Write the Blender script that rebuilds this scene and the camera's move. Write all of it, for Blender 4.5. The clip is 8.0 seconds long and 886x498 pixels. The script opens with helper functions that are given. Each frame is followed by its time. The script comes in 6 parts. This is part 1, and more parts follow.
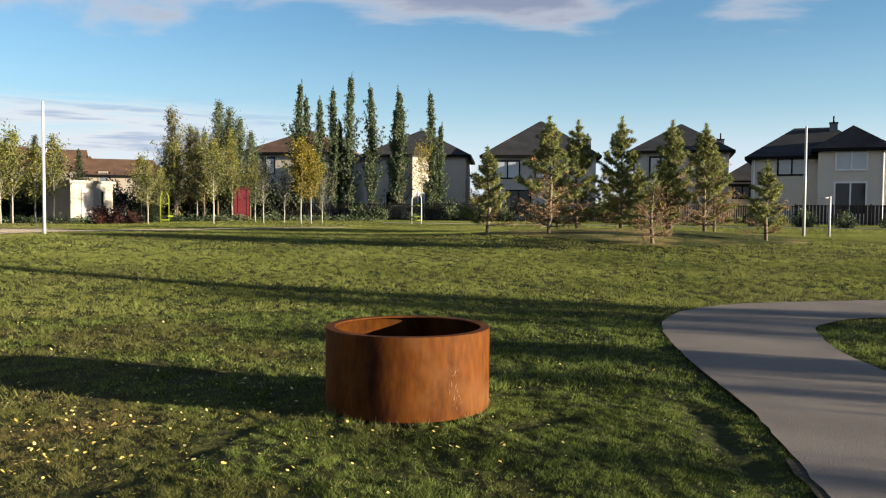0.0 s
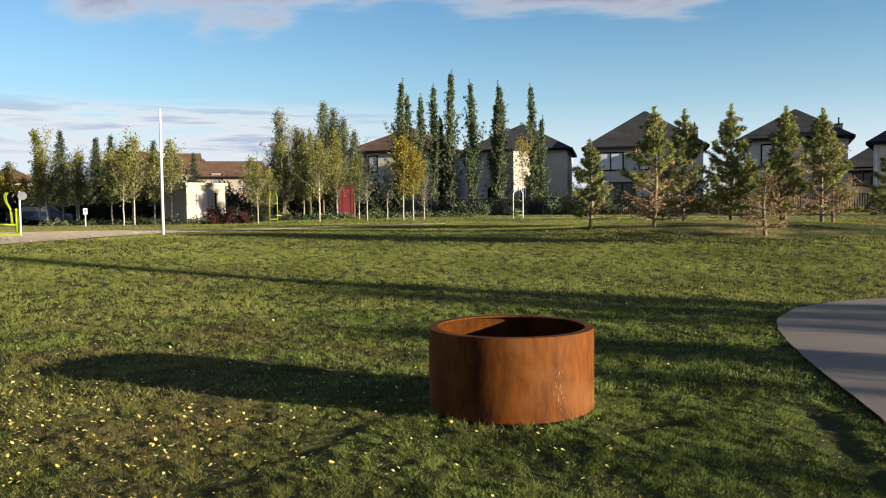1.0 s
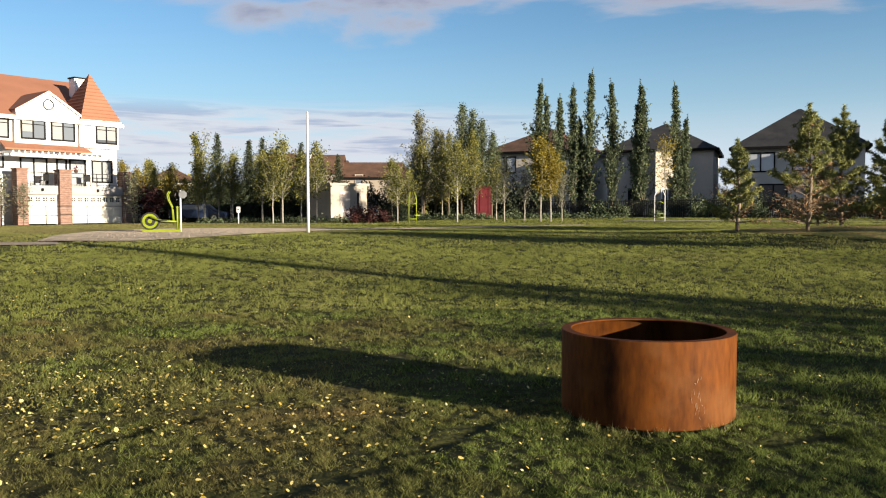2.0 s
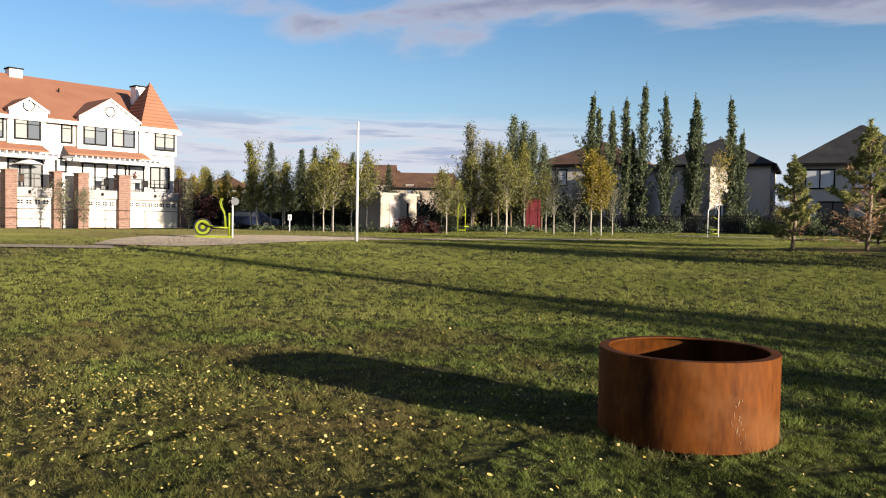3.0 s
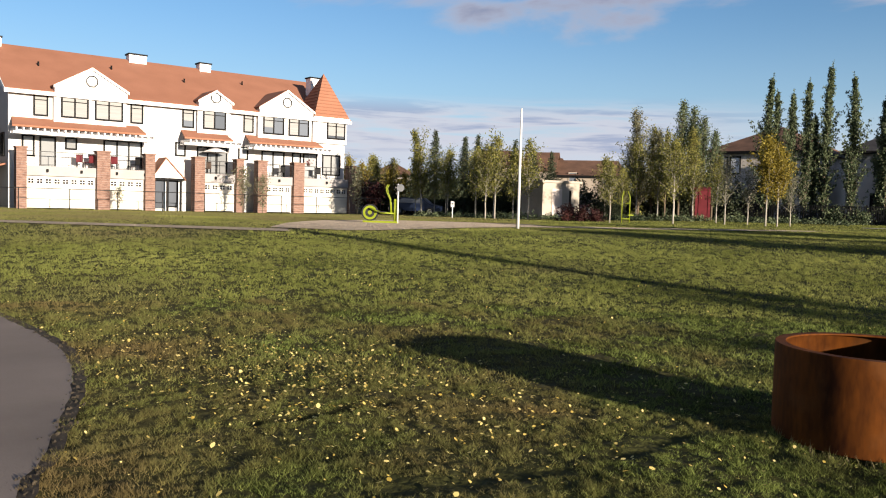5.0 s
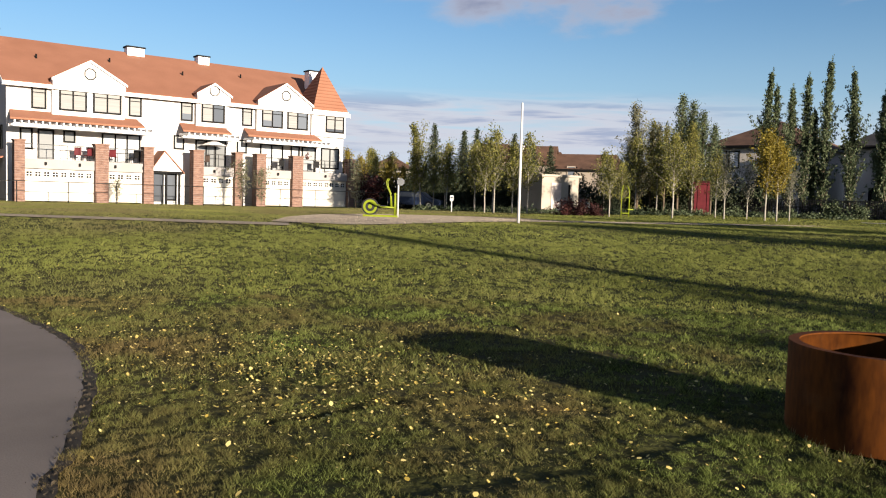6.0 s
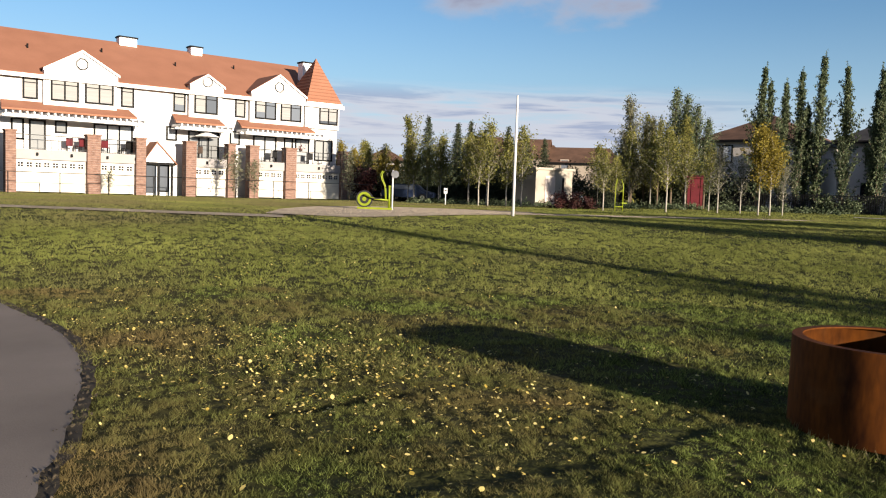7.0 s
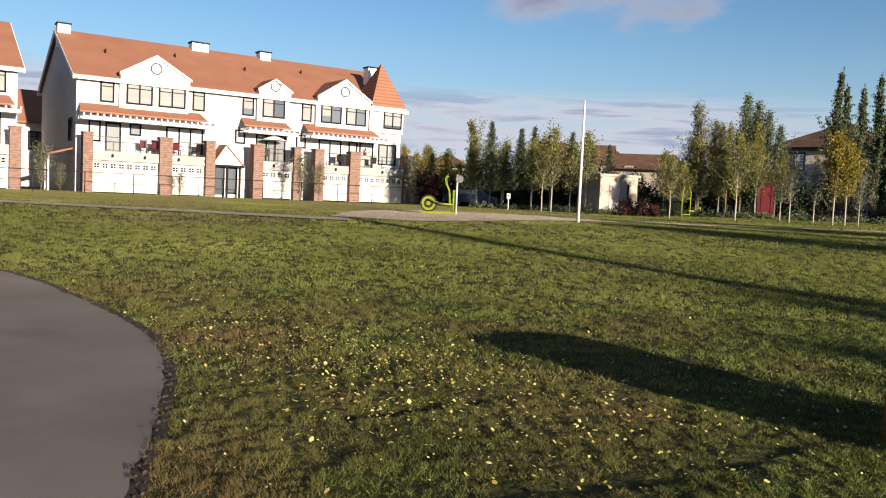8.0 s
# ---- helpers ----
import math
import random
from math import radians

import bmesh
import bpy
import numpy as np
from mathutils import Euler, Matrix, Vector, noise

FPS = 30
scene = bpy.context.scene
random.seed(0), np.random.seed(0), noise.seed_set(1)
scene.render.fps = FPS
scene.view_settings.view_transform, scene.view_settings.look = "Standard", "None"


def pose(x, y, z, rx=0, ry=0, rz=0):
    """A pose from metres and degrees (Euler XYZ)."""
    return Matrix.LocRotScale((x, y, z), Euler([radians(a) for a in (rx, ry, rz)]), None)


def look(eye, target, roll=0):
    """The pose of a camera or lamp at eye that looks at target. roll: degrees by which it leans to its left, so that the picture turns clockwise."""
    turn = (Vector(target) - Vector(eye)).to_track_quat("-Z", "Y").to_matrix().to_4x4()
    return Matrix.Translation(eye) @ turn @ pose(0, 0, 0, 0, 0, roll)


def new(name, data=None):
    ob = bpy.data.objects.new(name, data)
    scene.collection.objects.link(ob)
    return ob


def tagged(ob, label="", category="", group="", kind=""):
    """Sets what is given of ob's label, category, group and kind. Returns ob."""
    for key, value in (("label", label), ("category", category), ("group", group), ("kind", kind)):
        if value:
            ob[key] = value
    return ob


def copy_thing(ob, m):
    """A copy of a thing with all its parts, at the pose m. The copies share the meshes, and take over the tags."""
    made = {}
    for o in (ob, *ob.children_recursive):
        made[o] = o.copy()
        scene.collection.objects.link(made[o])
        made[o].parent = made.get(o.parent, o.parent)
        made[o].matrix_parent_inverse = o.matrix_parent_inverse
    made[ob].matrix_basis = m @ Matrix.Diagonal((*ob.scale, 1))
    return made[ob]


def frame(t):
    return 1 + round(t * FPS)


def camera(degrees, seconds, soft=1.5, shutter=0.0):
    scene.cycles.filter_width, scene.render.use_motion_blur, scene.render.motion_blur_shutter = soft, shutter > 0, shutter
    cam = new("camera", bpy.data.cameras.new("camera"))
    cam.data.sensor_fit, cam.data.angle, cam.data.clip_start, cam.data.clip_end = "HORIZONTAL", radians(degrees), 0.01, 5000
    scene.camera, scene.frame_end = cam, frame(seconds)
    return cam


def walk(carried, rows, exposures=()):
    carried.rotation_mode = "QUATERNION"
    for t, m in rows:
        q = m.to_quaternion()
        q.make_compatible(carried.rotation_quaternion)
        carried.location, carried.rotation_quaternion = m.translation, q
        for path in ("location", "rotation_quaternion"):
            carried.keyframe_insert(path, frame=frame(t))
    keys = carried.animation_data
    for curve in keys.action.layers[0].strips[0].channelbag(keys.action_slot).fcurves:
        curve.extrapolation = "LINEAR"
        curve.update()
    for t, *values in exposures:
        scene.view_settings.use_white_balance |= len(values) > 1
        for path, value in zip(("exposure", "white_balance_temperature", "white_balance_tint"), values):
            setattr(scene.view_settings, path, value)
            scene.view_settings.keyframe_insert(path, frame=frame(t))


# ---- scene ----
# camera and its walk
cam = camera(57.0, 8.0, 1.1)
PATH = [
    (0, look((0.008, 0.0, 1.603), (0.004, 1.998, 1.515), 0.5)),
    (0.5, look((0.007, 0.028, 1.66), (-0.196, 2.015, 1.556), -0.1)),
    (1, look((0.009, 0.031, 1.645), (-0.244, 2.013, 1.544), -0.6)),
    (1.5, look((0.008, 0.024, 1.654), (-0.452, 1.968, 1.562), -0.3)),
    (2, look((0.031, 0.057, 1.622), (-0.549, 1.969, 1.526), -0.1)),
    (2.2, look((0.048, 0.091, 1.621), (-0.564, 1.993, 1.538), 0.3)),
    (3.3, look((0.122, 0.153, 1.629), (-0.606, 2.015, 1.566), 1.1)),
    (3.5, look((0.109, 0.151, 1.63), (-0.642, 2.004, 1.575), 1.2)),
    (4, look((0.102, 0.149, 1.6), (-0.69, 1.985, 1.543), 1.5)),
    (4.5, look((0.111, 0.195, 1.604), (-0.836, 1.955, 1.522), 1.7)),
    (5, look((0.086, 0.196, 1.593), (-0.962, 1.897, 1.485), 1.6)),
    (5.2, look((0.049, 0.249, 1.603), (-1.0, 1.948, 1.489), 1.6)),
    (6.3, look((-0.032, 0.119, 1.625), (-1.062, 1.829, 1.489), 1.9)),
    (6.5, look((-0.036, 0.153, 1.587), (-1.058, 1.866, 1.442), 2.0)),
    (7, look((-0.118, 0.138, 1.62), (-1.142, 1.85, 1.479), 2.0)),
    (7.5, look((-0.163, 0.116, 1.597), (-1.187, 1.828, 1.453), 2.5)),
    (8, look((-0.282, 0.103, 1.612), (-1.429, 1.736, 1.477), 2.7)),
]
walk(cam, PATH, [(0.0, 1.82, 6500, 5), (1.5, 1.75, 6480, 7), (2.0, 1.66, 6450, 9), (3.5, 1.56, 6350, 13), (4.0, 1.48, 6350, 13), (4.5, 1.47, 6350, 13), (5.0, 1.49, 6350, 13), (6.5, 1.49, 6350, 12), (7.5, 1.48, 6350, 12), (8.0, 1.43, 6350, 12)])

# world, sun
SUN_EL, SUN_DIR = radians(8.3), Vector((0.948, -0.317, 0))
world = bpy.data.worlds.new("world")
scene.world = world
world.use_nodes = True


def build_sky():
    nt = world.node_tree
    nt.nodes.clear()
    N, L = nt.nodes.new, nt.links.new
    out, bg = N("ShaderNodeOutputWorld"), N("ShaderNodeBackground")
    sky = N("ShaderNodeTexSky")
    sky.sky_type, sky.sun_disc = "NISHITA", False
    sky.sun_elevation, sky.sun_rotation = SUN_EL, math.atan2(SUN_DIR.x, SUN_DIR.y)
    sky.air_density, sky.dust_density, sky.ozone_density = 1.0, 0.1, 2.4
    coord, sep = N("ShaderNodeTexCoord"), N("ShaderNodeSeparateXYZ")
    L(coord.outputs["Generated"], sep.inputs[0])

    def m(op, a, b=None, c=None, clamp=False):
        n = N("ShaderNodeMath")
        n.operation, n.use_clamp = op, clamp
        for k, v in enumerate((a, b, c)):
            if v is None:
                continue
            if isinstance(v, (int, float)):
                n.inputs[k].default_value = v
            else:
                L(v, n.inputs[k])
        return n.outputs[0]

    def clouds(vector, scale, lo, hi, detail=7.0, rough=0.55, add=None):
        mp = N("ShaderNodeMapping")
        mp.inputs["Scale"].default_value = scale
        L(vector, mp.inputs[0])
        n = N("ShaderNodeTexNoise")
        n.inputs["Scale"].default_value, n.inputs["Detail"].default_value, n.inputs["Roughness"].default_value = 1.0, detail, rough
        n.inputs["Distortion"].default_value = 0.3
        L(mp.outputs[0], n.inputs[0])
        value = m("ADD", n.outputs[0], add) if add is not None else n.outputs[0]
        return step(value, lo, hi), value

    def step(value, lo, hi, top=1.0):
        r = N("ShaderNodeMapRange")
        r.interpolation_type = "SMOOTHSTEP"
        r.inputs["From Min"].default_value, r.inputs["From Max"].default_value, r.inputs["To Max"].default_value = lo, hi, top
        L(value, r.inputs[0])
        return r.outputs[0]

    def blend(fac, a, b):
        x = N("ShaderNodeMix")
        x.data_type = "RGBA"
        L(fac, x.inputs[0])
        for k, v in ((6, a), (7, b)):
            if isinstance(v, tuple):
                x.inputs[k].default_value = (*v, 1)
            else:
                L(v, x.inputs[k])
        return x.outputs[2]

    z = sep.outputs[2]
    # a cloud deck that thickens overhead and flattens towards its lower edge
    h = m("ADD", m("MAXIMUM", z, 0.0), 0.10)
    comb = N("ShaderNodeCombineXYZ")
    L(m("DIVIDE", sep.outputs[0], h), comb.inputs[0])
    L(m("DIVIDE", sep.outputs[1], h), comb.inputs[1])
    comb.inputs[2].default_value = CLOUD_SEED
    rise = m("SUBTRACT", m("MULTIPLY", m("SUBTRACT", m("MINIMUM", z, 0.34), 0.232), 4.0), m("MULTIPLY", m("MAXIMUM", m("SUBTRACT", z, 0.34), 0.0), 1.3))
    high, tone = clouds(comb.outputs[0], (0.85, 1.1, 1.0), 0.47, 0.60, add=rise)
    # long streaks of stratus low in the north-west
    az = m("ARCTAN2", sep.outputs[0], sep.outputs[1])
    comb2 = N("ShaderNodeCombineXYZ")
    L(m("MULTIPLY", az, 7.0), comb2.inputs[0])
    L(m("MULTIPLY", z, 75.0), comb2.inputs[1])
    comb2.inputs[2].default_value = 3.7
    low, tone2 = clouds(comb2.outputs[0], (1.0, 1.0, 1.0), 0.28, 0.50)
    window_z = m("MULTIPLY", step(z, 0.035, 0.075), step(z, 0.135, 0.105))
    window_a = step(az, -0.08, -0.38)
    low = m("MULTIPLY", m("MULTIPLY", low, window_z), window_a)
    tint = N("ShaderNodeMix")
    tint.data_type, tint.blend_type = "RGBA", "MULTIPLY"
    tint.inputs[0].default_value = 1.0
    tint.inputs[7].default_value = (*SKY_TINT, 1)
    L(sky.outputs[0], tint.inputs[6])
    col = blend(step(z, 0.24, 0.0, 0.66), tint.outputs[2], VEIL)
    col = blend(step(z, 0.135, 0.03, 0.78), col, HAZE)
    col = blend(m("MULTIPLY", low, 0.82), col, blend(step(tone2, 0.47, 0.63), CLOUD_BRIGHT, CLOUD_LOW))
    col = blend(m("MULTIPLY", high, 0.85), col, blend(step(tone, 0.52, 0.66), CLOUD_LIT, CLOUD_DARK))
    L(col, bg.inputs[0])
    bg.inputs[1].default_value = SKY_STRENGTH
    L(bg.outputs[0], out.inputs[0])


SKY_STRENGTH = 0.05
SKY_TINT = (0.94, 1.10, 1.27)
VEIL = (3.5, 4.5, 5.5)
CLOUD_LIT, CLOUD_DARK = (3.7, 3.6, 4.0), (1.75, 1.85, 2.6)
CLOUD_LOW, HAZE = (2.6, 2.9, 3.95), (4.65, 4.9, 5.65)
CLOUD_BRIGHT = (4.7, 4.7, 5.1)
CLOUD_SEED = 5.2
build_sky()
sun = new("sun", bpy.data.lights.new("sun", "SUN"))
sun.data.energy, sun.data.angle, sun.data.color = 5.0, radians(0.6), (1.0, 0.86, 0.68)
ray_from = Vector((SUN_DIR.x * math.cos(SUN_EL), SUN_DIR.y * math.cos(SUN_EL), math.sin(SUN_EL)))
sun.matrix_world = look(ray_from * 200, (0, 0, 0))


# ---- materials ----
def material(name, low, high, scale=8.0, rough=0.8, bump=0.2, metal=0.0, fine=60.0, spread=0.0, stretch=(1, 1, 1), trans=0.0, bump_scale=None, island=False, blotch=None, spec=0.25, worn=False):
    """Two scales of colour variation, a fine relief, and some spread from object to object."""
    mat = bpy.data.materials.new(name)
    mat.use_nodes = True
    nt = mat.node_tree
    N, L = nt.nodes.new, nt.links.new
    p = nt.nodes["Principled BSDF"]
    coord, mp = N("ShaderNodeTexCoord"), N("ShaderNodeMapping")
    mp.inputs["Scale"].default_value = stretch
    L(coord.outputs["Object"], mp.inputs[0])
    big, small = N("ShaderNodeTexNoise"), N("ShaderNodeTexNoise")
    for n, s in ((big, scale), (small, fine)):
        n.inputs["Scale"].default_value, n.inputs["Detail"].default_value = s, 6.0
        L(mp.outputs[0], n.inputs[0])
    add = N("ShaderNodeMath")
    add.operation = "MULTIPLY_ADD"
    L(small.outputs[0], add.inputs[0])
    add.inputs[1].default_value = 0.55
    half = N("ShaderNodeMath")
    half.operation = "MULTIPLY_ADD"
    L(big.outputs[0], half.inputs[0])
    half.inputs[1].default_value, half.inputs[2].default_value = 1.2, -0.38
    L(half.outputs[0], add.inputs[2])
    value = add.outputs[0]
    if spread or island:
        info = N("ShaderNodeNewGeometry") if island else N("ShaderNodeObjectInfo")
        s = N("ShaderNodeMath")
        s.operation = "MULTIPLY_ADD"
        L(info.outputs["Random Per Island" if island else "Random"], s.inputs[0])
        s.inputs[1].default_value = spread or 0.7
        L(value, s.inputs[2])
        t = N("ShaderNodeMath")
        t.operation = "SUBTRACT"
        L(s.outputs[0], t.inputs[0])
        t.inputs[1].default_value = (spread or 0.7) / 2
        value = t.outputs[0]
    ramp = N("ShaderNodeValToRGB")
    ramp.color_ramp.elements[0].color, ramp.color_ramp.elements[1].color = (*low, 1), (*high, 1)
    ramp.color_ramp.elements[0].position, ramp.color_ramp.elements[1].position = 0.2, 0.8
    L(value, ramp.inputs[0])
    colour = ramp.outputs[0]
    if blotch:
        tone, size, lo, hi = blotch
        spot, rng, mix = N("ShaderNodeTexNoise"), N("ShaderNodeMapRange"), N("ShaderNodeMix")
        spot.inputs["Scale"].default_value, spot.inputs["Detail"].default_value = size, 5.0
        L(coord.outputs["Object"], spot.inputs[0])
        rng.inputs["From Min"].default_value, rng.inputs["From Max"].default_value = lo, hi
        if worn:
            # trodden ground, between two limits along each axis
            xyz = N("ShaderNodeSeparateXYZ")
            L(coord.outputs["Object"], xyz.inputs[0])
            acc = spot.outputs[0]
            for axis, a, b in worn[:2]:
                g = N("ShaderNodeMapRange")
                g.interpolation_type = "SMOOTHSTEP"
                g.inputs["From Min"].default_value, g.inputs["From Max"].default_value = a, b
                L(xyz.outputs[axis], g.inputs[0])
                axis_fac = g.outputs[0] if axis == 0 else axis_fac
                if axis == 1:
                    mul, tot = N("ShaderNodeMath"), N("ShaderNodeMath")
                    mul.operation, tot.operation = "MULTIPLY", "MULTIPLY_ADD"
                    L(axis_fac, mul.inputs[0])
                    L(g.outputs[0], mul.inputs[1])
                    L(mul.outputs[0], tot.inputs[0])
                    tot.inputs[1].default_value = worn[2]
                    L(acc, tot.inputs[2])
                    acc = tot.outputs[0]
            L(acc, rng.inputs[0])
        else:
            L(spot.outputs[0], rng.inputs[0])
        mix.data_type = "RGBA"
        mix.inputs[7].default_value = (*tone, 1)
        L(rng.outputs[0], mix.inputs[0])
        L(colour, mix.inputs[6])
        colour = mix.outputs[2]
    L(colour, p.inputs["Base Color"])
    p.inputs["Roughness"].default_value, p.inputs["Metallic"].default_value = rough, metal
    p.inputs["Specular IOR Level"].default_value = spec
    if bump:
        b = N("ShaderNodeBump")
        b.inputs["Strength"].default_value, b.inputs["Distance"].default_value = bump, 0.02
        if bump_scale:
            grain = N("ShaderNodeTexNoise")
            grain.inputs["Scale"].default_value, grain.inputs["Detail"].default_value = bump_scale, 8.0
            L(coord.outputs["Object"], grain.inputs[0])
            L(grain.outputs[0], b.inputs["Height"])
            b.inputs["Distance"].default_value = 0.08
        else:
            L(value, b.inputs["Height"])
        L(b.outputs[0], p.inputs["Normal"])
    if trans:
        out = nt.nodes["Material Output"]
        tr, mx = N("ShaderNodeBsdfTranslucent"), N("ShaderNodeMixShader")
        L(colour, tr.inputs[0])
        mx.inputs[0].default_value = trans
        L(p.outputs[0], mx.inputs[1])
        L(tr.outputs[0], mx.inputs[2])
        L(mx.outputs[0], out.inputs[0])
    return mat


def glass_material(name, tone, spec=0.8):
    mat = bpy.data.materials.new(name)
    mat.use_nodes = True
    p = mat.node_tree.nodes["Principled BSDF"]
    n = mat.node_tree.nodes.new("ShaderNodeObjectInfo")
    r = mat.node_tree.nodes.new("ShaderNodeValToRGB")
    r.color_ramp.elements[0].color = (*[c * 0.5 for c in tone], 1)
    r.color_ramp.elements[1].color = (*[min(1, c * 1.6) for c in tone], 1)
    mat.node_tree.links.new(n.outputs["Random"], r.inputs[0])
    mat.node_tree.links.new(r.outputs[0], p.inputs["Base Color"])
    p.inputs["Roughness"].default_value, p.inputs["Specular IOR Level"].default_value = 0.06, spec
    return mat


